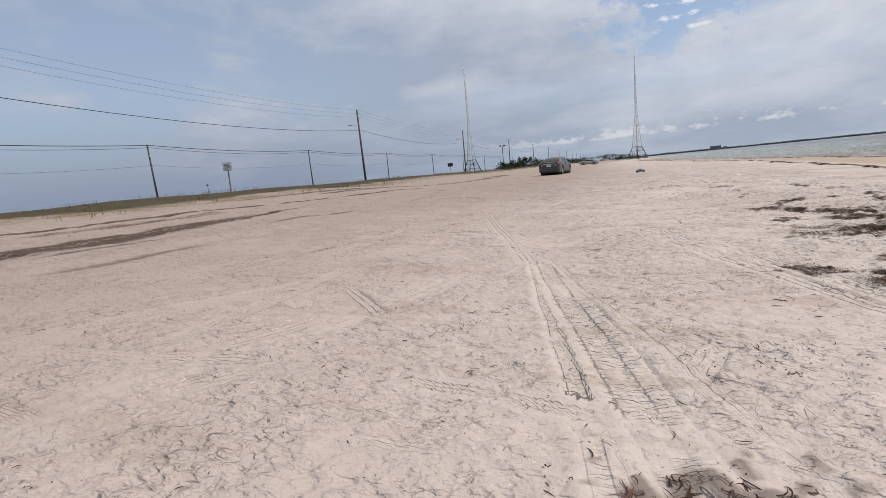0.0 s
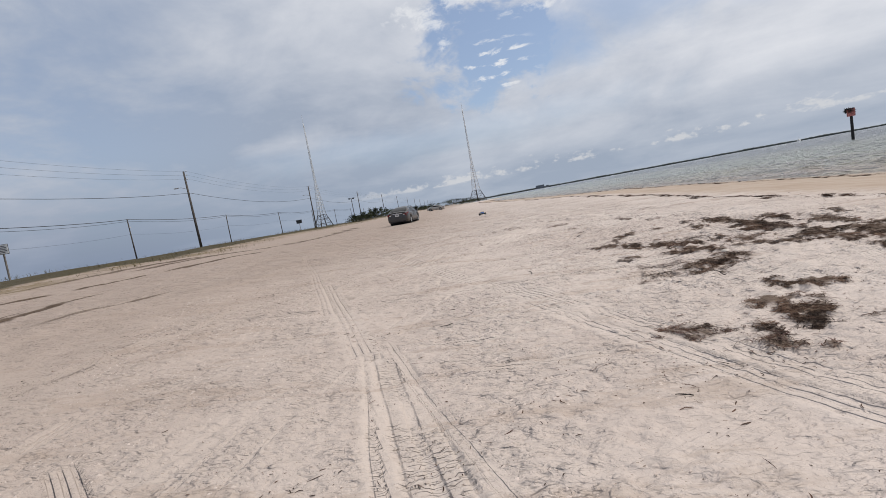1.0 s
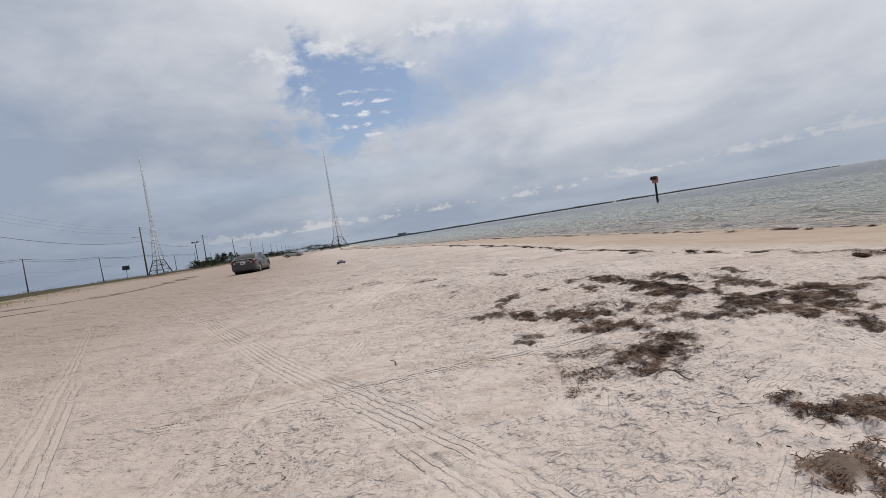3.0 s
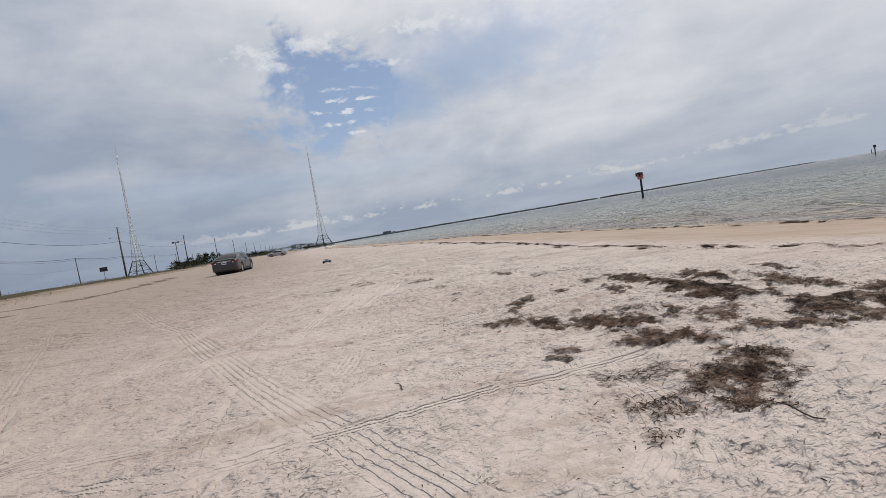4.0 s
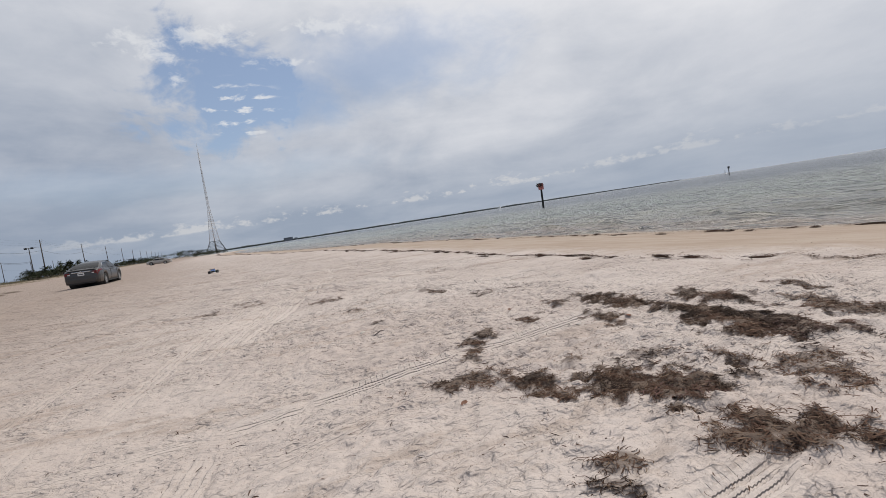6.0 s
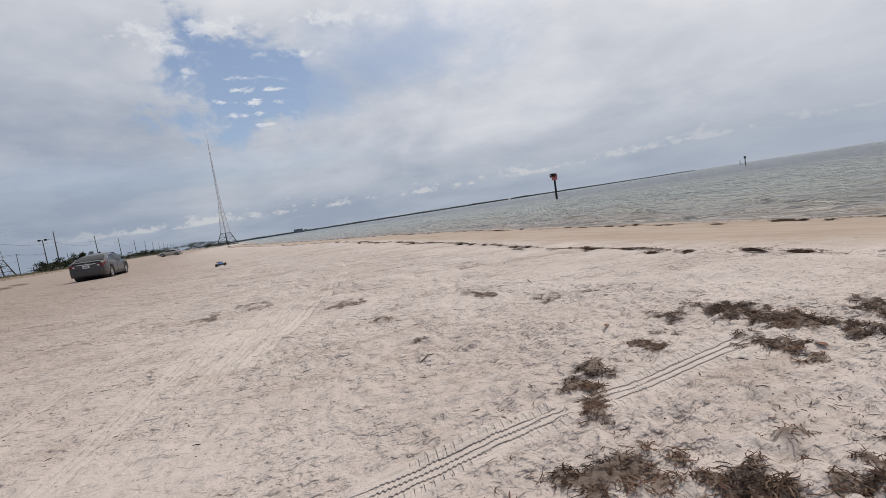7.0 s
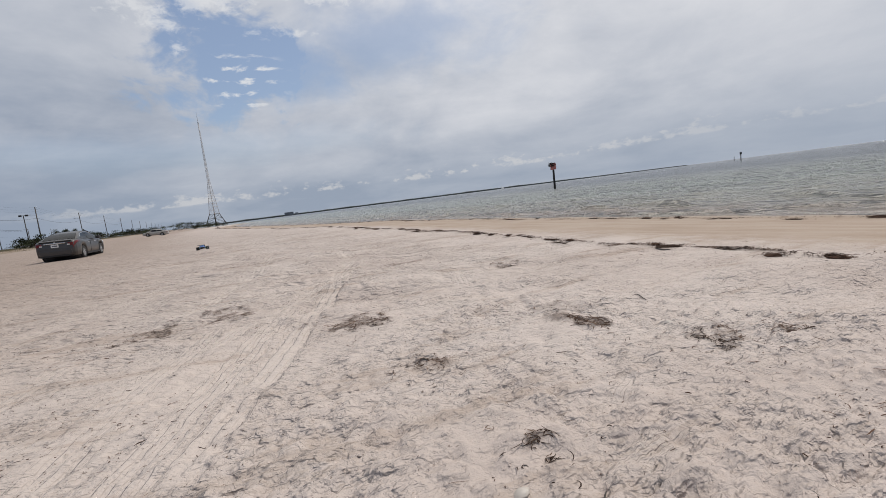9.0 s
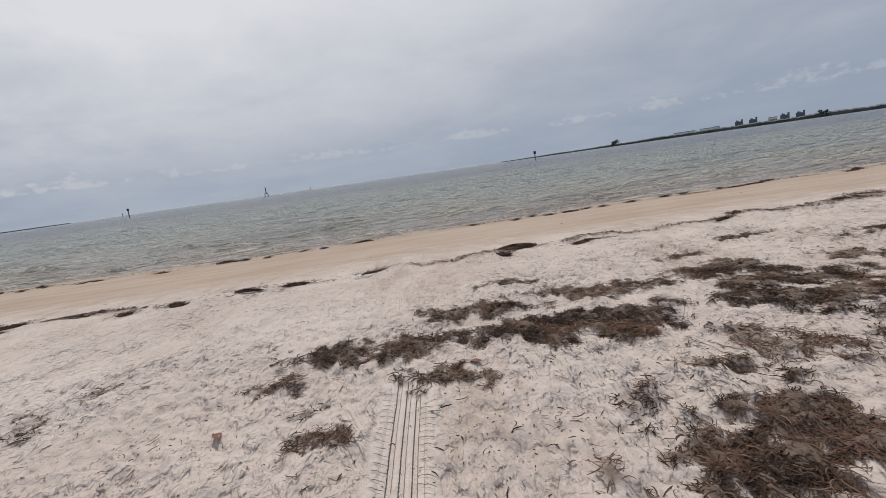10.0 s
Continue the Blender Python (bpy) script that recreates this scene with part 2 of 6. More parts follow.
    dug = n.math("ADD", clods(11.0, 0.31, n.vec("ADD", slant, (3.7, 1.9, 0.0))), n.math("ADD", clods(19.0, 0.22, n.vec("ADD", slant, (8.1, 4.3, 0.0))), clods(34.0, 0.08, n.vec("ADD", slant, (5.2, 7.7, 0.0)))))
    rolling = n.math("ADD", swells(8.0, 0.5, slant), swells(22.0, 0.25, at))
    trodden = n.math("MULTIPLY", n.math("ADD", rolling, n.math("SUBTRACT", raised, dug)), n.math("ADD", 0.45, n.math("MULTIPLY", patchy, 0.65)))
    trodden = n.math("MULTIPLY", trodden, n.math("SUBTRACT", 1.0, n.math("MULTIPLY", loose, 0.8), True))
    # long low hummocks over the driven flat beyond the weed
    dunes = n.vec("MULTIPLY", n.add("ShaderNodeMapping", {"vector_type": "TEXTURE"}, Vector=at, Rotation=(0, 0, radians(-30))).outputs[0], (0.42, 1.0, 1.0))
    hummock = n.math("ADD", n.math("MULTIPLY", n.smooth(n.noise(dunes, 1.5, 4, 0.6, 0.4), 0.44, 0.62), 1.1), n.math("MULTIPLY", n.smooth(n.noise(dunes, 3.8, 3, 0.6, 0.4), 0.44, 0.62), 0.75))
    hummock = n.math("ADD", hummock, n.math("MULTIPLY", n.smooth(n.noise(dunes, 8.5, 3, 0.6, 0.3), 0.46, 0.62), 0.4))
    flat_out = n.smooth(n.vec("LENGTH", n.vec("MULTIPLY", n.vec("SUBTRACT", at, (3.0, 4.5, 0.0)), (1.0, 1.0, 0.0))), 5.5, 11.0)
    trodden = n.math("ADD", trodden, n.math("MULTIPLY", hummock, n.math("MULTIPLY", flat_out, n.smooth(shore, 5.0, 8.0))))
    # grooves and lugs of the tyre prints
    broken = n.smooth(n.noise(at, 7.0, 4, 0.65), 0.34, 0.46)
    groove = n.smooth(n.math("COSINE", n.math("MULTIPLY", layer("across"), 2 * math.pi)), -0.1, 0.6)
    bar = n.smooth(n.math("COSINE", n.math("ADD", n.math("MULTIPLY", layer("run"), 2 * math.pi / 0.042), n.math("MULTIPLY", layer("across"), 1.6))), 0.2, 0.7)
    tread = n.math("MULTIPLY", n.math("ADD", n.math("MULTIPLY", n.math("MULTIPLY", groove, layer("print")), 0.34), n.math("MULTIPLY", n.math("MULTIPLY", bar, n.smooth(layer("lugs"), 0.10, 0.55)), 0.42)), broken)
    relief = n.math("ADD", n.math("MULTIPLY", mid, 0.2), n.math("ADD", n.math("SUBTRACT", trodden, tread), n.math("MULTIPLY", fine, 0.06)))
    b = n.add("ShaderNodeBump", None, Strength=n.math("SUBTRACT", 1.0, n.math("MULTIPLY", strand, 0.8)), Distance=0.04, Height=relief)
    p = n.add("ShaderNodeBsdfPrincipled", None, Base_Color=col, Roughness=rough, Normal=b.outputs[0])
    n.set(p, "Specular IOR Level", 0.06)
    n.add("ShaderNodeOutputMaterial", None, Surface=p.outputs[0])
    return m


def water_material():
    m = bpy.data.materials.new("bay_water")
    m.use_nodes = True
    n = Nodes(m.node_tree)
    at = n.add("ShaderNodeNewGeometry").outputs["Position"]
    out = n.add("ShaderNodeAttribute", {"attribute_name": "offshore"}).outputs["Fac"]
    along = n.vec("MULTIPLY", n.add("ShaderNodeMapping", {"vector_type": "TEXTURE"}, Vector=at, Rotation=(0, 0, radians(-19.6))).outputs[0], (1.0, 0.42, 1.0))
    broad, wave, rip = n.noise(along, 0.18, 4, 0.6), n.noise(along, 2.3, 5, 0.6, 0.4), n.noise(along, 7.0, 4, 0.62, 0.5)
    d = n.math("ADD", out, n.math("MULTIPLY", n.math("SUBTRACT", broad, 0.5), 9.0))
    col = n.mix(n.smooth(d, 0.0, 4.0), (0.56, 0.47, 0.40), (0.56, 0.53, 0.46))
    col = n.mix(n.smooth(d, 3.0, 16.0), col, (0.505, 0.53, 0.485))
    col = n.mix(n.smooth(d, 14.0, 80.0), col, (0.265, 0.285, 0.31))
    # dark faces of waves, swell and ripples: weaker sky reflection painted into the colour
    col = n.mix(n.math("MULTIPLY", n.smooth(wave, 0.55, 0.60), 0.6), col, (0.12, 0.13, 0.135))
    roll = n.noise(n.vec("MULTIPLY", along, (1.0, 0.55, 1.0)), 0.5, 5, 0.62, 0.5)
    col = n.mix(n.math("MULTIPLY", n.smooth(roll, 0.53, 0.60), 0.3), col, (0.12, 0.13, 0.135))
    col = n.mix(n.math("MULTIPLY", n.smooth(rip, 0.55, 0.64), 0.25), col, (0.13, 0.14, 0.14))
    foam = n.math("MULTIPLY", n.math("SUBTRACT", 1.0, n.smooth(out, 0.25, 1.1)), n.smooth(n.noise(along, 3.0, 5, 0.7), 0.5, 0.62))
    col = n.mix(n.math("MULTIPLY", foam, 0.3), col, (0.62, 0.70, 0.67))
    crest = n.math("SUBTRACT", 1.0, n.math("ABSOLUTE", n.math("SUBTRACT", n.math("MULTIPLY", wave, 4.0), 2.0)), True)
    h = n.math("ADD", n.math("ADD", n.math("MULTIPLY", crest, 0.4), n.math("MULTIPLY", wave, 0.5)), n.math("ADD", n.math("MULTIPLY", rip, 0.35), n.math("MULTIPLY", roll, 1.6)))
    b = n.add("ShaderNodeBump", None, Strength=1.0, Distance=1.3, Height=h)
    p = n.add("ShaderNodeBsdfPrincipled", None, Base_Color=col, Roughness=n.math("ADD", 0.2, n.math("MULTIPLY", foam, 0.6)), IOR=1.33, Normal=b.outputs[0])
    n.set(p, "Specular IOR Level", 0.5)
    n.add("ShaderNodeOutputMaterial", None, Surface=p.outputs[0])
    return m


SAND, WATER = sand_material(), water_material()
WEED = material("dried_seagrass", (0.042, 0.026, 0.02), 0.85, vary=0.45, scale=3.0, second=(0.092, 0.053, 0.037), bump=0.2, sheen=0.1)
STALK = material("paler_brown_seagrass", (0.15, 0.098, 0.066), 0.75, vary=0.4, scale=3.0, bump=0.2, sheen=0.15)
WEED_RED = material("reddish_seagrass", (0.085, 0.034, 0.025), 0.75, vary=0.4, scale=3.0, bump=0.2)
STRAW = material("pale_dry_grass", (0.13, 0.105, 0.055), 0.85, vary=0.4, scale=0.7, second=(0.10, 0.088, 0.045), sheen=0.1)
WOOD = material("weathered_pole_wood", (0.075, 0.065, 0.058), 0.85, vary=0.3, scale=2.0, bump=0.3)
PALE_WOOD = material("greyed_post_wood", (0.20, 0.18, 0.16), 0.85, vary=0.3, scale=2.0)
WIRE = material("black_cable", (0.03, 0.032, 0.036), 0.5, vary=0.1)
STEEL = material("galvanised_steel", (0.66, 0.66, 0.66), 0.6, 0.1, vary=0.2, scale=1.0)
DARK_STEEL = material("dull_tower_steel", (0.60, 0.585, 0.585), 0.6, 0.1, vary=0.2, scale=0.6)
LEAF = material("roadside_foliage", (0.024, 0.03, 0.016), 0.8, vary=0.45, scale=0.8, second=(0.042, 0.05, 0.026), sheen=0.15)
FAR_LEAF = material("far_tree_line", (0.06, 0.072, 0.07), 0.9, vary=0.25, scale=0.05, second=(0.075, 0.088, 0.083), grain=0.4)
BARK = material("palm_bark", (0.12, 0.10, 0.08), 0.9, vary=0.3)
ASPHALT = material("road_asphalt", (0.052, 0.052, 0.055), 0.9, vary=0.25, scale=0.8)
PAINT = material("graphite_car_paint", (0.05, 0.046, 0.045), 0.38, 0.3, vary=0.05, scale=2.0, bump=0.01, coat=0.4, grain=300)
SILVER = material("champagne_car_paint", (0.36, 0.34, 0.31), 0.35, 0.4, vary=0.05, bump=0.01, coat=0.6)
GLASS = material("tinted_car_glass", (0.012, 0.013, 0.015), 0.14, vary=0.05, bump=0.0, sheen=0.12)
RUBBER = material("black_rubber", (0.022, 0.022, 0.023), 0.85, vary=0.2, bump=0.3)
ALLOY = material("alloy_wheel_metal", (0.52, 0.52, 0.53), 0.35, 0.8, vary=0.1)
CHROME = material("polished_chrome", (0.72, 0.72, 0.73), 0.15, 1.0, vary=0.05, bump=0.0)
PLASTIC = material("black_plastic", (0.02, 0.02, 0.021), 0.6, vary=0.15)
RED_LENS = material("red_lamp_lens", (0.13, 0.012, 0.014), 0.15, vary=0.15, bump=0.02)
CLEAR_LENS = material("clear_lamp_lens", (0.62, 0.62, 0.60), 0.12, vary=0.1, bump=0.02)
WHITE = material("white_paint", (0.72, 0.72, 0.70), 0.6, vary=0.08)
GREY_BAR = material("dark_lettering", (0.12, 0.12, 0.14), 0.7, vary=0.1)
RED_BOARD = material("faded_red_board", (0.56, 0.19, 0.165), 0.7, vary=0.2)
NEST = material("dark_sticks", (0.05, 0.042, 0.036), 0.9, vary=0.3)
PILE = material("tarred_pile", (0.022, 0.021, 0.021), 0.8, vary=0.3)
CONCRETE = material("pale_far_concrete", (0.33, 0.34, 0.36), 0.9, vary=0.12, scale=0.08, grain=0.5)
TRESTLE = material("dark_trestle_steel", (0.06, 0.056, 0.055), 0.7, 0.1, vary=0.2, scale=0.6)
DULL_BLOCK = material("grey_far_cladding", (0.17, 0.19, 0.215), 0.9, vary=0.15, scale=0.1, grain=0.5)
WINDOW_DARK = material("dark_far_glazing", (0.09, 0.10, 0.12), 0.3, vary=0.1)
TRUCK_BLUE = material("blue_marbled_shell", (0.008, 0.05, 0.24), 0.25, vary=0.6, scale=16.0, second=(0.02, 0.13, 0.42), coat=0.5, bump=0.0)
TRUCK_GREEN = material("lime_green_shell", (0.09, 0.36, 0.03), 0.25, vary=0.4, scale=18.0, coat=0.5, bump=0.0)
LEAF_BROWN = material("fallen_brown_leaf", (0.19, 0.085, 0.05), 0.8, vary=0.3)
CRUMB = material("sand_crumbs", (0.50, 0.425, 0.385), 0.95, vary=0.16, scale=0.9, bump=0.25, grain=90.0, sheen=0.06)
SHELL = material("bleached_shell", (0.50, 0.45, 0.40), 0.6, vary=0.15)

# ---- geometry helpers ----


class Geo:
    """Collects faces of one mesh."""

    def __init__(self):
        self.v, self.f = [], []

    def poly(self, pts):
        i = len(self.v)
        self.v += [tuple(p) for p in pts]
        self.f.append(tuple(range(i, i + len(pts))))
        return self

    def grid(self, rows, close=False, caps=False):
        """Rows of points, joined row to row; close: each row is a ring."""
        i, n = len(self.v), len(rows[0])
        for r in rows:
            self.v += [tuple(p) for p in r]
        for a in range(len(rows) - 1):
            for b in range(n if close else n - 1):
                c = (b + 1) % n
                self.f.append((i + a * n + b, i + a * n + c, i + (a + 1) * n + c, i + (a + 1) * n + b))
        if caps:
            self.f.append(tuple(i + b for b in reversed(range(n))))
            self.f.append(tuple(i + (len(rows) - 1) * n + b for b in range(n)))
        return self

    def box(self, c, size, bevel=0.0, turn=None):
        x, y, z = (s / 2 for s in size)
        k = min(bevel, x * 0.9, y * 0.9)
        ring = [(x, -y + k), (x, y - k), (x - k, y), (-x + k, y), (-x, y - k), (-x, -y + k), (-x + k, -y), (x - k, -y)] if k else [(x, -y), (x, y), (-x, y), (-x, -y)]
        rows = []
        levels = [(-z, 0.94), (-z + k, 1.0), (z - k, 1.0), (z, 0.94)] if k else [(-z, 1.0), (z, 1.0)]
        for h, s in levels:
            rows.append([Vector((a * s, b * s, h)) for a, b in ring])
        m = Matrix.Translation(c) @ (turn.to_4x4() if turn else Matrix.Identity(4))
        return self.grid([[m @ p for p in r] for r in rows], True, True)

    def tube(self, pts, radii, n=8, caps=True):
        rows = []
        pts = [Vector(p) for p in pts]
        for i, p in enumerate(pts):
            d = (pts[min(i + 1, len(pts) - 1)] - pts[max(i - 1, 0)]).normalized()
            a = d.orthogonal().normalized() if abs(d.z) < 0.99 else Vector((1, 0, 0))
            b = d.cross(a)
            r = radii[i] if isinstance(radii, (list, tuple)) else radii
            rows.append([p + (a * math.cos(2 * math.pi * k / n) + b * math.sin(2 * math.pi * k / n)) * r for k in range(n)])
        return self.grid(rows, True, caps)

    def lathe(self, profile, n=20, centre=(0, 0, 0), axis="y", caps=True):
        """A profile of (along, radius) turned round an axis."""
        rows = []
        for a, r in profile:
            ring = []
            for k in range(n):
                c, s = r * math.cos(2 * math.pi * k / n), r * math.sin(2 * math.pi * k / n)
                p = (c, a, s) if axis == "y" else (a, c, s) if axis == "x" else (c, s, a)
                ring.append(Vector(p) + Vector(centre))
            rows.append(ring)
        return self.grid(rows, True, caps)

    def leaves(self, centre, size, n, leaf, rng, shell=0.35):
        """Small leaf blades scattered through a lumpy crown."""
        lumps = [(Vector((rng.uniform(-0.75, 0.75), rng.uniform(-0.75, 0.75), rng.uniform(-0.55, 0.8))), rng.uniform(0.3, 0.6)) for _ in range(9)]
        for _ in range(n):
            c, r = lumps[rng.randrange(len(lumps))]
            d = Vector((rng.gauss(0, 1), rng.gauss(0, 1), rng.gauss(0, 1))).normalized() * r * rng.uniform(shell, 1.0)
            p = c + d
            p = Vector((p.x * size[0], p.y * size[1], p.z * size[2])) + Vector(centre)
            a = Vector((rng.gauss(0, 1), rng.gauss(0, 1), rng.gauss(0, 0.6))).normalized() * leaf * rng.uniform(0.5, 1.3)
            b = a.orthogonal().normalized() * leaf * rng.uniform(0.3, 0.6)
            self.poly([p - a, p + b, p + a, p - b])
        return self


def link(name, geo, mat, parent=None, label="", smooth=True):
    me = bpy.data.meshes.new(name)
    me.from_pydata(geo.v, [], geo.f)
    me.materials.append(mat)
    me.polygons.foreach_set("use_smooth", [smooth] * len(me.polygons))
    me.update()
    ob = new(name, me)
    ob.parent = parent
    if label:
        ob["label"] = label
    return ob


def part(name, geo, mat, parent, label="", smooth=False):
    return link(name, geo, mat, parent, label, smooth)


def thing(name, label, category, group="", kind="", at=None):
    return tagged(new(name), label, category, group, kind) if at is None else place(tagged(new(name), label, category, group, kind), at)


def place(ob, m):
    ob.matrix_basis = m
    return ob


# ---- lie of the land: q runs along the road, p inland from the middle of the beach ----
EAST, NORTH = 0.3355, 0.9420


def land_q(x, y):
    return x * EAST + y * NORTH


def land_p(x, y):
    return y * EAST - x * NORTH


def from_land(q, p):
    return q * EAST - p * NORTH, q * NORTH + p * EAST


def hashed(i, j, seed):
    h = (i * 374761393 + j * 668265263 + seed * 974634541) & 0xFFFFFFFF
    h = ((h ^ (h >> 13)) * 1274126177) & 0xFFFFFFFF
    return ((h ^ (h >> 16)) & 0xFFFF) / 65535.0


def grain(x, y, size, seed=0):
    """Smooth value noise, 0 to 1, on arrays."""
    x, y = np.asarray(x, float) / size, np.asarray(y, float) / size
    i, j = np.floor(x).astype(np.int64), np.floor(y).astype(np.int64)
    u, v = x - i, y - j
    u, v = u * u * u * (u * (u * 6 - 15) + 10), v * v * v * (v * (v * 6 - 15) + 10)
    a, b = hashed(i, j, seed), hashed(i + 1, j, seed)
    c, d = hashed(i, j + 1, seed), hashed(i + 1, j + 1, seed)
    return (a * (1 - u) + b * u) * (1 - v) + (c * (1 - u) + d * u) * v


def waterline(q):
    q = np.asarray(q, float)
    base = np.interp(q, [-300, 0, 14, 40, 60, 136, 200, 250, 290, 330, 420, 2000], [-12, -12.2, -12.7, -15, -13.7, -12.5, -16, -27, -26, -9, 2, 2])
    return base + 0.5 * (grain(q, q * 0, 6.0, 5) - 0.5) + 0.25 * (grain(q, q * 0, 1.7, 6) - 0.5)


def shore_of(x, y):
    return land_p(x, y) - waterline(land_q(x, y))


PROFILE_S = [-5000, -60, -10, 0, 5.2, 8, 13, 18.5, 24, 29, 36, 42, 46, 52, 60, 100, 6000]
PROFILE_Z = [-60, -4, -0.75, -0.25, 0.0, 0.09, 0.06, 0.28, 0.36, 0.50, 0.86, 1.33, 1.50, 1.36, 1.32, 1.3, 1.3]
# wheel tracks: two points on the ground, half width, spacing of the grooves, how fresh, how strong the lugs print
TRACKS = [((0.92, 4.8), (0.92, 9.5), 0.11, 0.06, 0.6, 0.4), ((0.80, 6.6), (0.80, 18.5), 0.10, 0.06, 0.35, 0.0), ((2.70, 12.0), (2.20, 26.0), 0.16, 0.08, 0.7, 0.0), ((2.68, 5.0), (2.70, 12.0), 0.17, 0.056, 0.6, 0.8),
          ((2.53, -2.0), (2.56, 5.2), 0.10, 0.058, 0.55, 0.3), ((2.84, -2.0), (2.74, 5.2), 0.085, 0.052, 0.55, 0.5), ((0.40, 0.2), (0.94, 5.0), 0.08, 0.075, 0.85, 1.0), ((0.70, 0.2), (1.05, 4.8), 0.14, 0.14, 0.75, 1.0), ((1.11, 0.2), (1.13, 5.2), 0.05, 0.045, 0.5, 0.0)]
TRACKS += [((2.45, 6.36), (3.78, 5.905), 0.085, 0.043, 1.0, 0.0), ((3.68, 5.94), (4.72, 5.43), 0.085, 0.043, 1.0, 0.5), ((2.80, 8.50), (3.75, 8.10), 0.085, 0.043, 0.9, 0.0), ((3.68, 8.13), (4.32, 7.85), 0.085, 0.043, 0.9, 0.4),
           ((4.20, 7.92), (5.32, 7.43), 0.085, 0.043, 1.0, 0.8), ((5.24, 7.47), (6.50, 6.86), 0.085, 0.043, 1.0, 0.8), ((1.40, 6.95), (2.05, 6.43), 0.09, 0.05, 0.8, 0.0), ((1.95, 6.47), (2.56, 6.32), 0.09, 0.05, 0.9, 0.3)]
TRACKS += [((1.50, 4.08), (2.30, 3.55), 0.09, 0.06, 0.8, 0.0), ((1.75, 3.75), (2.35, 3.45), 0.05, 0.05, 0.7, 0.0), ((-0.30, 2.26), (0.24, 2.0), 0.065, 0.036, 0.9, 0.3), ((0.18, 2.03), (0.62, 1.74), 0.065, 0.036, 0.9, 0.3), ((-0.45, 1.75), (0.05, 1.62), 0.05, 0.036, 0.8, 0.0),
           ((-2.7, 2.95), (-1.78, 2.7), 0.10, 0.045, 0.9, 0.0), ((-1.85, 2.72), (-1.0, 2.65), 0.10, 0.045, 0.8, 0.0), ((-1.8, 2.95), (-1.08, 5.2), 0.09, 0.05, 0.7, 0.7), ((-2.8, 3.2), (-1.3, 4.7), 0.10, 0.05, 0.8, 0.3), ((-2.7, 5.3), (-1.2, 4.73), 0.03, 0.06, 0.9, 0.0), ((-3.1, 5.75), (-1.8, 6.25), 0.10, 0.07, 0.6, 1.0), ((-1.85, 6.22), (-0.9, 7.25), 0.10, 0.07, 0.6, 1.0)]
TRACKS += [((-2.6, 5.65), (-1.1, 7.5), 0.13, 0.05, 0.9, 0.6), ((-1.5, 2.72), (-0.85, 3.36), 0.10, 0.045, 0.8, 0.0), ((-1.5, 2.1), (-0.9, 2.5), 0.10, 0.05, 0.7, 0.0), ((-0.95, 4.32), (-0.45, 3.3), 0.09, 0.055, 0.8, 0.0), ((4.4, 9.9), (6.9, 12.5), 0.13, 0.06, 0.6, 0.0), ((6.9, 12.5), (9.9, 15.5), 0.14, 0.07, 0.6, 0.0),
           ((3.4, 9.2), (6.2, 12.6), 0.12, 0.06, 0.5, 0.0), ((2.2, 8.8), (5.0, 12.6), 0.10, 0.06, 0.45, 0.0), ((1.0, 8.4), (4.0, 13.2), 0.10, 0.06, 0.45, 0.0), ((-5.4, 5.6), (-4.3, 9.6), 0.16, 0.1, 0.6, 0.0)]
# the curving runs of a truck turning on the flat, and its newest pair of furrows
BENDS = [(((4.05, 10.92), (4.70, 11.2), (5.55, 11.75), (6.25, 12.22), (7.15, 12.85), (8.6, 14.1), (9.95, 15.7), (11.1, 17.8)), 0.13, 0.75), (((5.9, 13.5), (6.55, 14.1), (8.4, 16.5), (10.6, 20.0)), 0.14, 0.7), (((4.75, 10.0), (5.4, 10.6), (6.4, 11.6), (7.75, 13.0), (9.65, 15.2)), 0.12, 0.8)]
BENDS += [(((-0.2, 3.45), (0.24, 4.38), (0.9, 5.15), (1.9, 6.42), (3.4, 9.8)), 0.05, 0.4), (((0.0, 3.3), (0.38, 4.06), (0.86, 4.76), (1.23, 5.25), (2.2, 6.4), (3.7, 9.6)), 0.05, 0.4), (((-2.1, 7.5), (-1.25, 7.2), (-0.8, 7.35), (-0.3, 8.9)), 0.10, 0.8), (((-2.05, 6.1), (-1.45, 6.95), (-1.05, 7.5), (-0.4, 7.6), (0.9, 6.95)), 0.09, 0.8),
                          (((-1.25, 7.15), (-0.2, 7.5), (0.25, 7.15), (0.85, 7.05)), 0.06, 0.8), (((1.3, 4.88), (2.05, 4.38), (2.55, 4.18)), 0.06, 0.8), (((1.28, 4.38), (2.15, 4.0)), 0.05, 0.7), (((3.9, 14.25), (5.6, 15.4), (7.6, 18.0)), 0.12, 0.6)]
for bend, half, fresh in BENDS:
    for p0, p1 in zip(bend, bend[1:]):
        TRACKS.insert(0, (p0, p1, half, 0.085 if half > 0.11 else 0.055, fresh, 0.0))
# scraps of older tracks all over the flat
rng = random.Random(77)
for _ in range(210):
    x, y, turn, run = rng.uniform(-4.5, 8.5), rng.uniform(1.0, 15.5), radians(rng.choice((-22, -22, -14, 5, 48, 120)) + rng.uniform(-14, 14)), rng.uniform(0.35, 1.1)
    TRACKS.insert(0, ((x, y), (x + run * math.cos(turn), y + run * math.sin(turn)), rng.uniform(0.05, 0.13), rng.uniform(0.035, 0.055), rng.uniform(0.15, 0.6), 0.0))
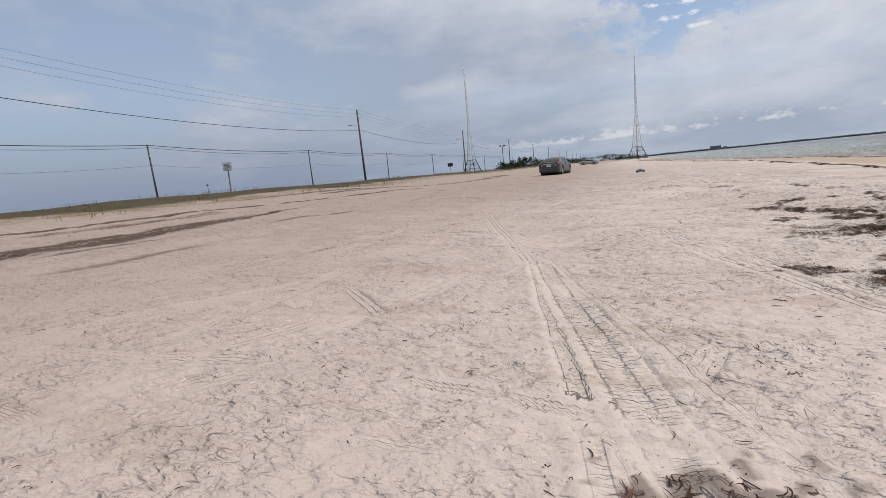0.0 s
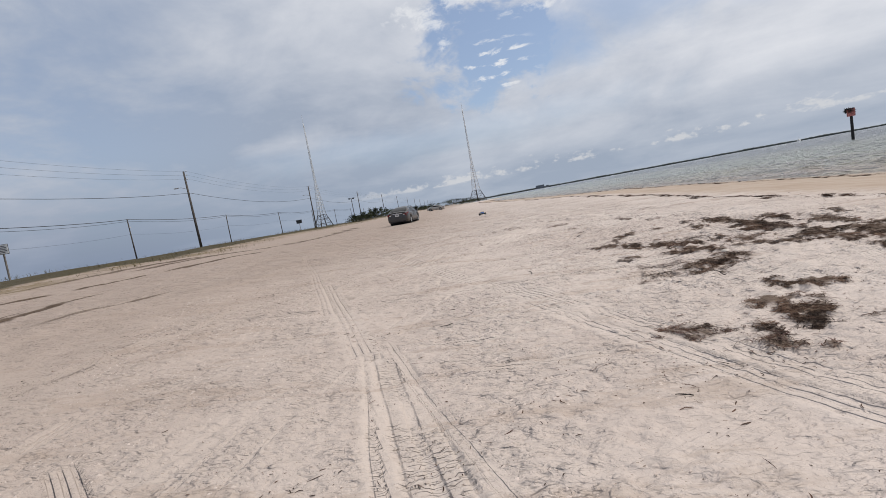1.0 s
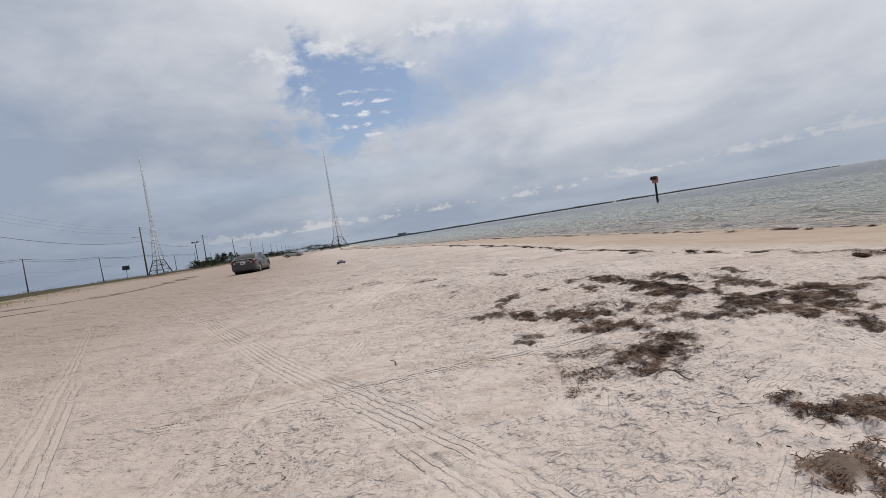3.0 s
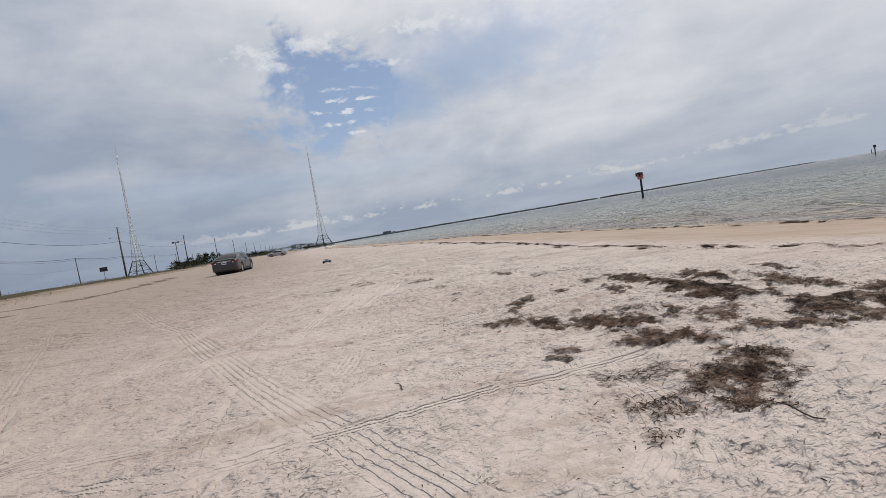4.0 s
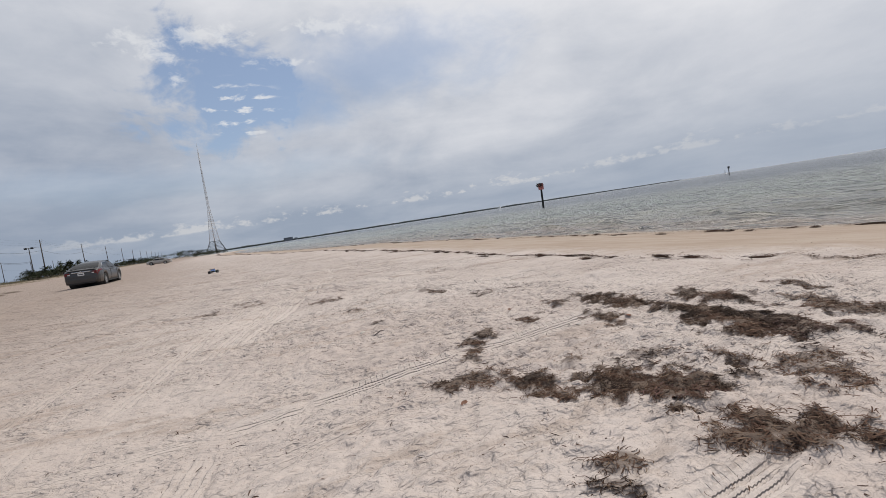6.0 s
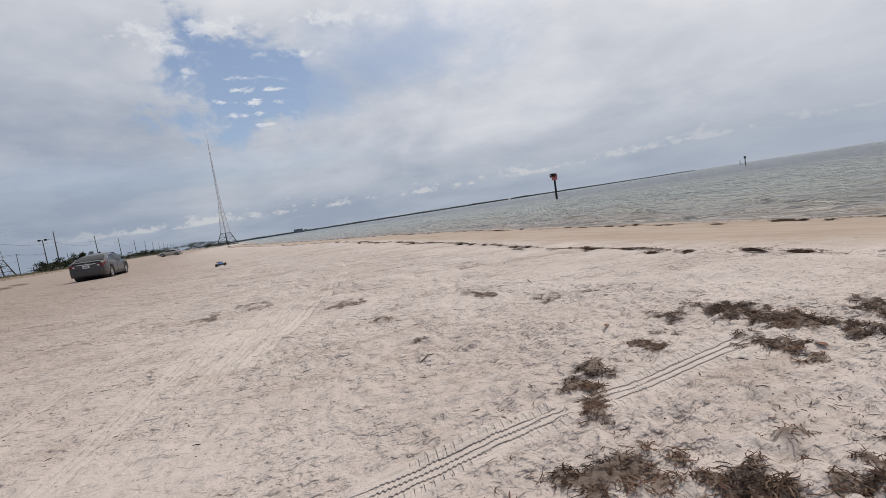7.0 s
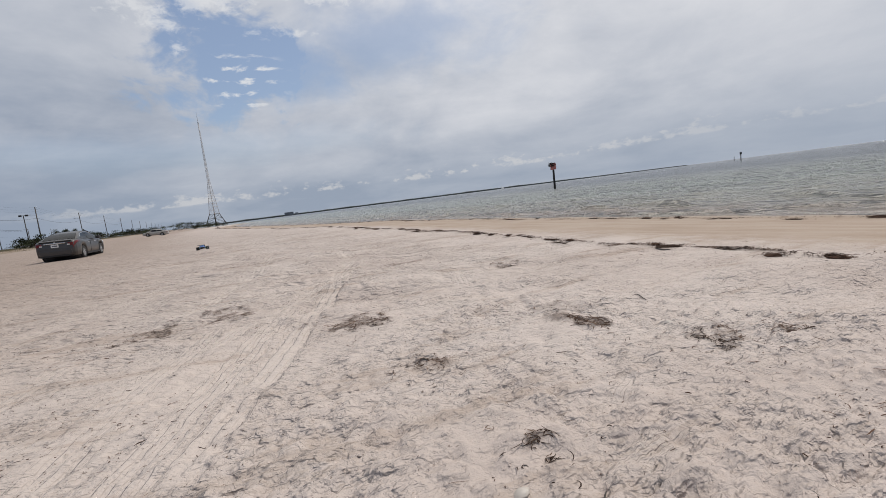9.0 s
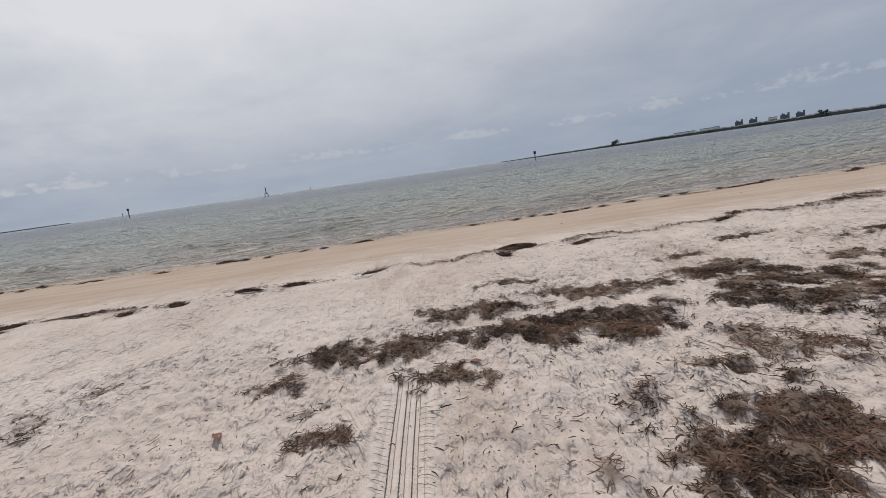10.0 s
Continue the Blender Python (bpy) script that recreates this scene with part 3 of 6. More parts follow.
# broad scuffed sweeps where wheels slid
SWEEPS = [((7.1, 12.85), (8.7, 14.2), 0.2, 0.02), ((8.5, 14.0), (10.2, 16.1), 0.2, 0.02), ((6.5, 14.0), (8.5, 16.6), 0.2, 0.018), ((-6, 6), (0.8, 24), 0.4, 0.012), ((4.2, 10.0), (7.0, 12.6), 0.25, 0.022), ((7.0, 12.6), (9.9, 15.6), 0.25, 0.02), ((-2.5, 1.0), (0.2, 5.0), 0.25, 0.012)]


def along(x, y, a, b):
    """Distance across and along a line from a to b."""
    dx, dy = b[0] - a[0], b[1] - a[1]
    n = math.hypot(dx, dy)
    return ((x - a[0]) * dy - (y - a[1]) * dx) / n, ((x - a[0]) * dx + (y - a[1]) * dy) / n, n


def lie(x, y):
    """Height of the ground without its fine relief."""
    x, y = np.asarray(x, float), np.asarray(y, float)
    s = shore_of(x, y)
    z = sum(np.interp(s + o, PROFILE_S, PROFILE_Z) for o in (-1.2, 0.0, 1.2)) / 3
    dry = np.clip((s - 4) / 4, 0, 1)
    z = z + 0.10 * np.exp(-(((x - 6) / 3.5) ** 2 + ((y - 12.5) / 4) ** 2)) + dry * 0.07 * (grain(x, y, 3.7, 1) - 0.5) + dry * 0.05 * (grain(x, y, 1.3, 2) - 0.5)
    return z + np.clip((s - 18) / 10, 0, 1) * 0.25 * (grain(x, y, 9.0, 3) - 0.5)


def relief(x, y):
    """Fine relief of trampled sand with the tracks pressed in: height, looseness, and where each spot lies in a tyre's print."""
    s = shore_of(x, y)
    dry = np.clip((s - 4.2) / 1.5, 0.12, 1)
    a, b, c = grain(x, y, 0.46, 11), grain(x * 0.9 + y * 0.3, y * 1.1 - x * 0.4, 0.17, 12), grain(x + 0.3 * y, y - 0.3 * x, 0.075, 13)
    rough = 0.15 + 1.1 * grain(x, y, 1.3, 14)
    d = grain(x * 0.8 - y * 0.5, y * 0.9 + x * 0.4, 0.11, 15)
    # finer relief than the sheet can carry fades out with distance
    spread = np.maximum(np.maximum(np.where(x < -4.5, 0.10, np.where(x < -1.6, 0.045, 0.0165)), 0.0165 + 0.035 * np.clip(x - 7.6, 0, None)), np.interp(y, [1.0, 10.4, 10.7, 14.8, 15.2, 26.0, 60.0], [0.0145, 0.0145, 0.035, 0.035, 0.08, 0.08, 1.3]) + 0.035 * np.clip(1.0 - y, 0, None))
    dry = dry * np.clip(0.62 - land_p(x, y) * 0.13, 0.5, 1)
    z = dry * (0.014 * (a - 0.5) + np.clip(0.05 / spread - 0.2, 0, 1) * rough * (0.016 * np.clip(b - 0.42, -0.25, 0.25) + 0.016 * np.clip(d - 0.5, -0.2, 0.2) + 0.016 * np.clip(c - 0.5, -0.2, 0.25)))
    # dashes and clods kicked up in patches
    for size, stretch, turn, high, cut, seed in ((0.05, 1.9, -24, 0.013, 0.66, 16), (0.048, 1.6, 20, 0.011, 0.68, 17), (0.09, 2.3, -18, 0.010, 0.71, 18), (0.036, 1.6, -40, 0.010, 0.65, 19), (0.19, 2.4, -26, 0.010, 0.72, 20), (0.5, 3.2, -26, 0.045, 0.62, 26), (0.28, 3.0, -20, 0.03, 0.66, 27)):
        ca, sa = math.cos(radians(turn)), math.sin(radians(turn))
        e = grain((x * ca + y * sa) / stretch, y * ca - x * sa, size, seed)
        here = np.clip(grain(x, y, 0.75, seed + 30) * 2.4 - 0.6, 0.3, 1)
        z = z + dry * here * high * np.clip(size / (2.2 * spread) - 0.2, 0, 1) * (np.clip((e - cut + 0.07) / 0.16, 0, 1) - 1.1 * np.clip((1.07 - cut - e) / 0.16, 0, 1)) * (1 if size < 0.25 else np.clip((np.hypot(x, y - 4) - 6.5) / 4, 0, 1))
    loose, across, run, print_, lugs = (np.zeros_like(z) for _ in range(5))
    for p0, p1, half, gap, fresh, lug in TRACKS:
        near = (x > min(p0[0], p1[0]) - 0.6) & (x < max(p0[0], p1[0]) + 0.6) & (y > min(p0[1], p1[1]) - 0.6) & (y < max(p0[1], p1[1]) + 0.6)
        if not near.any():
            continue
        X1, Y1 = x[near], y[near]
        u, v, n = along(X1, Y1, p0, p1)
        u = u + 0.09 * (grain(v, v * 0 + p0[0], 2.6, 21) - 0.5) + 0.012 * (grain(v, v * 0 + p0[0], 0.4, 24) - 0.5)
        ends = np.clip(v / 0.2, 0, 1) * np.clip((n - v) / 0.2, 0, 1)
        inside = np.clip((half + 0.055 * (lug > 0) - abs(u)) / 0.05, 0, 1) * ends
        worn = np.clip(0.55 + 1.3 * (grain(X1, Y1, 0.5, 22) - 0.25), 0.35, 1)
        old = inside * fresh * worn
        z[near] = z[near] * (1 - 0.7 * old) + old * (0.004 - 0.009 * np.clip((half - abs(u)) / 0.03, 0, 1)) * np.clip(dry[near], 0.3, 1)
        z[near] -= 0.015 * np.clip((half - abs(u)) / 0.02, 0, 1) * ends * fresh * worn * np.clip(np.cos(u / gap * 2 * math.pi) * 1.4 - 0.1, 0, 1)
        if lug >= 1:
            z[near] -= 0.018 * inside * worn * np.clip(np.cos(v / 0.065 * 2 * math.pi + abs(u) * 34) * 1.5 - 0.4, 0, 1) * (abs(u) > 0.02)
        z[near] += 0.004 * fresh * np.exp(-((abs(u) - half - 0.03) / 0.025) ** 2) * ends
        won = inside > 0.02
        spots = np.flatnonzero(near.ravel())[won.ravel()] if near.ndim else None
        for layer, value in ((across, u / gap), (run, v), (print_, np.clip((half - abs(u)) / 0.02, 0, 1) * ends * fresh * worn), (lugs, np.clip(1 - abs(abs(u) - half * (lug < 1)) / (0.045 if lug < 1 else half * 1.3), 0, 1) * ends * lug * worn * grain(X1, Y1, 0.16, 25) * 1.5)):
            layer.ravel()[spots] = value[won]
        loose[near] = np.maximum(loose[near], inside * fresh)
    for p0, p1, half, deep in SWEEPS:
        u, v, n = along(x, y, p0, p1)
        u = u + 0.8 * (grain(v, v * 0, 4.0, 23) - 0.5)
        inside = np.clip((half - abs(u)) / (half * 0.6), 0, 1) * np.clip(v / 1.0, 0, 1) * np.clip((n - v) / 1.0, 0, 1)
        z = z - deep * inside * (0.6 + 0.4 * np.cos(u / 0.13 * 2 * math.pi))
        loose = np.maximum(loose, inside * 0.4)
    return z, loose, across, run, print_, lugs


def ground_z(x, y):
    return float(lie(x, y) + relief(np.array([float(x)]), np.array([float(y)]))[0][0])


# seagrass thrown up on the beach: centre, half axes, turn and thickness of each patch
PATCHES = [(6.98, 7.03, 0.24, 0.13, 60, 0.95), (6.77, 6.63, 0.28, 0.13, 66, 1.0), (6.57, 6.20, 0.28, 0.14, 66, 1.0), (6.43, 5.84, 0.26, 0.17, 70, 1.0), (6.30, 5.53, 0.20, 0.13, 70, 0.95), (7.26, 6.35, 0.18, 0.07, 60, 0.8), (7.02, 6.10, 0.28, 0.09, 70, 0.9),
           (6.84, 5.36, 0.32, 0.09, 78, 0.9), (6.70, 4.98, 0.24, 0.08, 80, 0.85), (6.62, 4.60, 0.24, 0.16, 70, 1.0), (7.50, 5.64, 0.16, 0.06, 70, 0.7), (7.14, 5.58, 0.22, 0.06, 75, 0.7), (6.81, 7.46, 0.15, 0.07, 50, 0.7), (6.39, 7.36, 0.08, 0.06, 50, 0.7)]
PATCHES += [(5.88, 4.80, 0.34, 0.22, 75, 1.0), (6.15, 4.50, 0.30, 0.18, 60, 1.0), (5.97, 4.22, 0.22, 0.13, 80, 0.9), (5.66, 4.04, 0.20, 0.06, 45, 0.55), (5.33, 3.88, 0.16, 0.09, 105, 0.9), (5.32, 4.88, 0.16, 0.06, 105, 0.7), (5.32, 5.02, 0.13, 0.10, 10, 0.8),
            (5.60, 5.48, 0.22, 0.10, 45, 0.65), (5.58, 5.30, 0.16, 0.07, 15, 0.7), (5.78, 5.33, 0.14, 0.09, 120, 0.7), (6.16, 7.47, 0.07, 0.07, 0, 0.7), (6.11, 7.33, 0.06, 0.05, 0, 0.7), (6.30, 6.79, 0.11, 0.08, 30, 0.95), (5.66, 6.23, 0.11, 0.05, 120, 0.45)]
PATCHES += [(5.25, 6.18, 0.30, 0.20, 110, 1.0), (5.13, 5.95, 0.14, 0.11, 100, 1.0), (4.93, 5.90, 0.10, 0.07, 110, 0.9), (5.05, 6.67, 0.14, 0.11, 110, 0.95), (4.89, 6.54, 0.08, 0.05, 110, 0.8), (4.88, 7.12, 0.18, 0.09, 117, 0.95), (5.47, 7.54, 0.09, 0.06, 110, 0.85),
            (5.71, 7.54, 0.08, 0.07, 110, 0.85), (5.31, 7.37, 0.11, 0.045, 33, 0.75), (5.71, 5.88, 0.08, 0.06, 40, 0.75), (5.60, 5.71, 0.07, 0.06, 100, 0.7), (4.41, 5.95, 0.09, 0.05, 115, 0.8), (4.26, 5.91, 0.10, 0.04, 115, 0.65), (4.24, 5.33, 0.15, 0.12, 115, 0.35)]
PATCHES += [(4.87, 5.42, 0.19, 0.15, 100, 1.0), (4.86, 5.17, 0.13, 0.09, 105, 0.9), (4.70, 5.03, 0.08, 0.07, 30, 0.8), (4.69, 4.87, 0.15, 0.08, 12, 0.95), (4.43, 4.77, 0.20, 0.12, 10, 1.0), (4.28, 4.90, 0.10, 0.07, 20, 0.9), (4.13, 4.69, 0.15, 0.10, 115, 0.95),
            (3.93, 4.93, 0.16, 0.09, 115, 0.45), (3.65, 4.83, 0.10, 0.07, 120, 0.4), (3.97, 3.89, 0.14, 0.10, 118, 1.0), (4.03, 3.65, 0.20, 0.09, 118, 1.0), (3.53, 3.54, 0.16, 0.10, 20, 1.0), (3.42, 3.30, 0.14, 0.10, 140, 1.0), (3.30, 3.13, 0.14, 0.10, 30, 0.95)]
PATCHES += [(2.95, 3.09, 0.14, 0.12, 30, 1.0), (2.96, 2.86, 0.15, 0.08, 128, 1.0), (2.87, 3.43, 0.18, 0.09, 128, 0.95), (3.09, 3.24, 0.11, 0.07, 30, 0.75), (3.72, 3.38, 0.07, 0.05, 100, 0.6), (3.60, 2.89, 0.13, 0.08, 125, 0.8), (0.92, 1.28, 0.26, 0.12, 165, 0.75),
            (6.40, 2.70, 0.26, 0.08, 70, 0.9), (6.10, 3.56, 0.22, 0.10, 60, 0.9), (7.20, 3.30, 0.30, 0.07, 75, 0.8), (7.10, 4.10, 0.16, 0.06, 70, 0.9), (6.60, 11.16, 0.22, 0.15, 120, 0.4), (7.18, 9.45, 0.11, 0.07, 110, 0.6), (7.15, 8.64, 0.22, 0.12, 20, 0.45)]
PATCHES += [(7.40, 8.39, 0.10, 0.06, 110, 0.6), (9.92, 11.96, 0.22, 0.14, 100, 0.4), (7.38, 9.74, 0.26, 0.18, 107, 0.25), (5.75, 13.2, 0.26, 0.14, 30, 0.35), (6.37, 13.2, 0.26, 0.14, 70, 0.35), (9.68, 13.9, 0.3, 0.2, 90, 0.3), (5.79, 9.0, 0.10, 0.06, 30, 0.5), (6.2, 9.98, 0.10, 0.06, 110, 0.45)]
# where the strands are rusty red
REDDISH = [(5.13, 5.95), (2.95, 3.0), (6.40, 5.62), (0.92, 1.26), (2.87, 3.43)]


def litter_at(x, y):
    """How thickly weed covers the sand."""
    cover = np.zeros_like(x)
    wob = 1.3 * (grain(x, y, 0.055, 31) - 0.5) + 1.2 * (grain(x, y, 0.17, 32) - 0.5) + 0.5 * (grain(x, y, 0.4, 33) - 0.5)
    for cx, cy, a, b, turn, thick in PATCHES:
        c, s = math.cos(radians(turn)), math.sin(radians(turn))
        wide = 1.42 if cx > 5.7 and cy < 8 and thick > 0.75 else 1.25
        u, v = ((x - cx) * c + (y - cy) * s) / (a * wide), ((y - cy) * c - (x - cx) * s) / (b * wide)
        cover = np.maximum(cover, np.clip((0.98 - np.sqrt(u * u + v * v) + wob) / 0.4, 0, 1) * thick)
    return cover


def nearest_patch(x, y):
    """Which patch each spot belongs to."""
    best, which = np.full_like(x, 1e9), np.zeros(len(x), int)
    for k, (cx, cy, a, b, turn, thick) in enumerate(PATCHES):
        c, s = math.cos(radians(turn)), math.sin(radians(turn))
        d = np.hypot(((x - cx) * c + (y - cy) * s) / a, ((y - cy) * c - (x - cx) * s) / b)
        which, best = np.where(d < best, k, which), np.minimum(d, best)
    return which


def wrack_at(x, y):
    """The two lines of weed along the shore."""
    q, s = land_q(x, y), shore_of(x, y)
    high = 5.3 + 0.9 * (grain(q, q * 0, 5.0, 41) - 0.5) + 0.35 * (grain(q, q * 0, 1.1, 42) - 0.5)
    up_line = np.clip(1 - abs(s - high) / (0.02 + 0.17 * np.clip(grain(q, q * 0, 0.7, 43) * 3 - 1.45, 0, 1)), 0, 1)
    low_s = 0.75 + 0.5 * (grain(q, q * 0, 2.3, 44) - 0.5)
    low_line = np.clip(1 - abs(s - low_s) / (0.035 + 0.13 * np.clip(grain(q, q * 0, 0.7, 45) * 3 - 1.5, 0, 1)), 0, 1)
    return np.maximum(up_line, low_line)


def lines(lo, hi, step, fine, reach):
    """Grid lines: even between lo and hi with finer stretches, then ever wider out to reach."""
    out, at = [], lo
    while at < hi:
        out.append(at)
        at += next((f for a, b, f in fine if a <= at < b), step)
    for sign, edge in ((1, hi), (-1, lo)):
        d, at = (next((f for a, b, f in fine if a <= edge - 0.01 * sign < b), step)), edge
        while abs(at) < reach:
            out.append(at)
            d = min(d * (1.035 if d < 0.2 else 1.06 if d < 0.5 else 1.14), 260)
            at += sign * d
        out.append(sign * reach)
    return np.array(sorted(set(round(v, 4) for v in out)))


def sheet(name, X, Y, Z, mat, layers):
    """One smooth sheet from arrays of points."""
    rows, cols = X.shape
    me = bpy.data.meshes.new(name)
    me.vertices.add(rows * cols)
    me.vertices.foreach_set("co", np.stack([X, Y, Z], -1).astype(np.float32).ravel())
    i = np.arange(rows * cols).reshape(rows, cols)
    quads = np.stack([i[:-1, :-1], i[:-1, 1:], i[1:, 1:], i[1:, :-1]], -1).reshape(-1, 4)
    me.loops.add(quads.size)
    me.loops.foreach_set("vertex_index", quads.astype(np.int32).ravel())
    me.polygons.add(len(quads))
    me.polygons.foreach_set("loop_start", np.arange(0, quads.size, 4, dtype=np.int32))
    me.polygons.foreach_set("use_smooth", np.ones(len(quads), bool))
    for key, value in layers.items():
        me.attributes.new(key, "FLOAT", "POINT").data.foreach_set("value", value.astype(np.float32).ravel())
    me.update(calc_edges=True)
    me.validate()
    me.materials.append(mat)
    return new(name, me)


gx = lines(-15.0, 7.6, 0.021, [(-15.0, -4.5, 0.10), (-4.5, -1.6, 0.045)], 6000)
gy = lines(1.0, 26.0, 0.02, [(5.4, 6.5, 0.009), (6.8, 8.2, 0.009), (10.6, 15.0, 0.035), (15.0, 26.0, 0.08)], 6000)
X, Y = np.meshgrid(gx, gy)
fine_z, loose, across, run, print_, lugs = relief(X, Y)
Z = lie(X, Y) + fine_z
litter = np.maximum(litter_at(X, Y) * 1.0, wrack_at(X, Y) * 0.8)
ruts = np.zeros_like(X)
MUD = [((-14.6, 14.0), (-12.4, 18.9), 0.34, 1.00), ((-12.4, 18.9), (-10.9, 22.2), 0.38, 1.00), ((-10.9, 22.2), (-9.2, 24.0), 0.34, 0.92), ((-8.3, 24.3), (-5.6, 27.2), 0.34, 1.00), ((-5.6, 27.2), (-1.5, 31.0), 0.46, 0.92), ((-10.4, 8.6), (-8.5, 13.2), 0.42, 1.00), ((-8.5, 13.2), (-7.4, 15.6), 0.32, 1.00), ((-7.4, 15.6), (-6.8, 16.5), 0.21, 1.00)]
MUD += [((-9.4, 7.8), (-7.7, 12.1), 0.34, 1.00), ((-7.8, 12.0), (-6.5, 14.7), 0.25, 1.00), ((-6.35, 14.6), (-6.0, 17.1), 0.25, 1.00), ((-6.0, 17.1), (-5.7, 18.8), 0.17, 0.92), ((-9.6, 8.5), (-7.2, 14.8), 1.30, 0.95), ((-8.8, 9.5), (-6.7, 15.6), 0.7, 0.95), ((-12.5, 14.0), (-9.6, 20.5), 0.9, 0.5), ((-7.6, 8.6), (-6.2, 10.9), 0.25, 0.46), ((-5.4, 6.2), (-4.2, 8.2), 0.21, 0.40), ((-4.4, 12.2), (-2.6, 14.4), 0.25, 0.46)]
for p0, p1, half, dark in MUD + [((-14.0, 28.0), (-4.0, 37.0), 0.5, 0.6), ((-8.0, 31.0), (2.0, 44.0), 0.5, 0.7), ((0.0, 38.0), (8.0, 56.0), 0.6, 0.6)]:
    u, v, n = along(X, Y, p0, p1)
    u = u + 0.16 * (grain(v + p0[0], v * 0, 1.1, 51) - 0.5)
    streak = np.clip(grain(u * 8 + p0[1], v * 0.6, 0.9, 52) * 2.2 - 0.4, 0.1, 1) if half > 0.6 else np.clip(grain(u * 9 + p0[1], v * 0.8, 0.8, 52) * 1.2 + 0.4, 0, 1)
    ruts = np.maximum(ruts, dark * np.clip((half - abs(u)) / (half * 0.5), 0, 1) * np.clip(v / 0.5 + 0.4, 0, 1) * (v > -0.2) * np.clip((n - v) / 0.5 + 0.4, 0, 1) * (v < n + 0.2) * streak)
Z = Z + (0.02 + 0.035 * (wrack_at(X, Y) > 0.2)) * litter * grain(X, Y, 0.09, 53) - 0.012 * ruts
tagged(sheet("ground", X, Y, Z, SAND, {"shore": shore_of(X, Y), "mud": np.clip(ruts * 1.7, 0, 1), "litter": np.clip(litter, 0, 1) * 0.9, "loose": loose, "across": across, "run": run, "print": print_, "lugs": lugs}),
       "pale trampled beach sand with tyre tracks, damp near the water", "sand", kind="structure")

# the bay, with low swell rolling in along the shore
so = lines(-2.0, 30.0, 0.13, [], 6000)
so = so[so >= -2.0]
sq = lines(-30, 50, 0.38, [], 6000)
Q, O = np.meshgrid(sq, so)
P = waterline(Q) * np.exp(-np.clip(O, 0, None) / 60.0) - 16 * (1 - np.exp(-np.clip(O, 0, None) / 60.0)) - O
SX, SY = from_land(Q, P)
swell = 0.14 * (grain(O + 1.8 * grain(Q, O, 4.0, 61), Q * 0.5, 1.0, 62) - 0.5) + 0.11 * (grain(O + 0.8 * grain(Q, O, 2.0, 64), Q * 0.7, 0.5, 63) - 0.5)
SZ = -0.25 + swell * np.clip((O - 0.2) / 2.0, 0.1, 1) * np.clip(1 - O / 400, 0, 1)
for at_o, seed in ((0.7, 65), (1.7, 66), (3.1, 67), (5.0, 68), (7.4, 69)):
    line = O - at_o - 0.9 * (grain(Q, Q * 0, 2.6, seed) - 0.5)
    SZ = SZ + 0.075 * np.clip(grain(Q, Q * 0, 1.8, seed + 10) * 2.6 - 0.9, 0, 1) * np.exp(-(line / np.where(line < 0, 0.12, 0.32)) ** 2)
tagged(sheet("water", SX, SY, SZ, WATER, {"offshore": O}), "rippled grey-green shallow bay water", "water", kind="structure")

# ---- the road on its low bank ----
road = Geo()
rows = []
for q in list(range(-120, 420, 12)) + [500, 700, 1000, 1600]:
    row = []
    for p in (44.0, 44.6, 50.0, 55.4, 56.0):
        x, y = from_land(q, p)
        row.append((x, y, float(lie(x, y)) + (0.22 if 44.3 < p < 55.7 else -0.1)))
    rows.append(row)
road.grid(rows)
tagged(link("road", road, ASPHALT), "dark asphalt road along the causeway bank", "road", kind="structure")

# ---- poles and cables along the road ----


def utility_pole(height, lamp):
    pole = thing("utility_pole", "tall weathered dark wooden utility pole beside the road", "utility pole", "poles along the road")
    g = Geo().tube([(0, 0, -0.8), (0, 0, height * 0.4), (0, 0, height)], [0.20, 0.175, 0.13], 10)
    part("shaft", g, WOOD, pole, smooth=True)
    part("cap", Geo().lathe([(height, 0.13), (height + 0.05, 0.10), (height + 0.07, 0.02)], 10, axis="z"), WOOD, pole)
    for k, z in enumerate((height - 0.1, height - 0.7, height - 1.3)):
        g = Geo().tube([(0.1, 0, z), (0.42, 0, z + 0.06)], 0.03, 6)
        g.lathe([(z + 0.05, 0.05), (z + 0.12, 0.075), (z + 0.19, 0.05), (z + 0.24, 0.03)], 8, (0.42, 0, 0), "z")
        part("insulator", g, STEEL, pole, "grey insulator on a short bracket")
    if lamp:
        z = height * 0.78
        arm = part("lamp_arm", Geo().tube([(-0.1, 0, z), (-0.9, 0, z + 0.35), (-1.5, 0, z + 0.42)], 0.04, 6), STEEL, pole)
        part("luminaire", Geo().box((-1.75, 0, z + 0.40), (0.7, 0.28, 0.16), 0.06), STEEL, arm, "grey street light head")
    return pole


def low_pole(height):
    pole = thing("cable_pole", "slim dark wooden pole carrying telephone cables", "utility pole", "cable poles behind the road")
    part("shaft", Geo().tube([(0, 0, -0.8), (0, 0, height)], [0.17, 0.12], 9), WOOD, pole, smooth=True)
    part("cable_clamp", Geo().box((0.16, 0, height - 0.25), (0.12, 0.1, 0.3), 0.02), STEEL, pole)
    part("junction_box", Geo().box((0.2, 0, height * 0.8), (0.2, 0.25, 0.4), 0.03), STEEL, pole)
    return pole


def cable(name, a, b, sag, radius, label, group):
    pts = []
    for k in range(15):
        t = k / 14
        p = Vector(a).lerp(Vector(b), t)
        pts.append((p.x, p.y, p.z - sag * 4 * t * (1 - t)))
    tagged(link(name, Geo().tube(pts, radius, 5), WIRE), label, "cable", group)


def stand(x, y, sink=0.0):
    return float(lie(x, y)) - sink


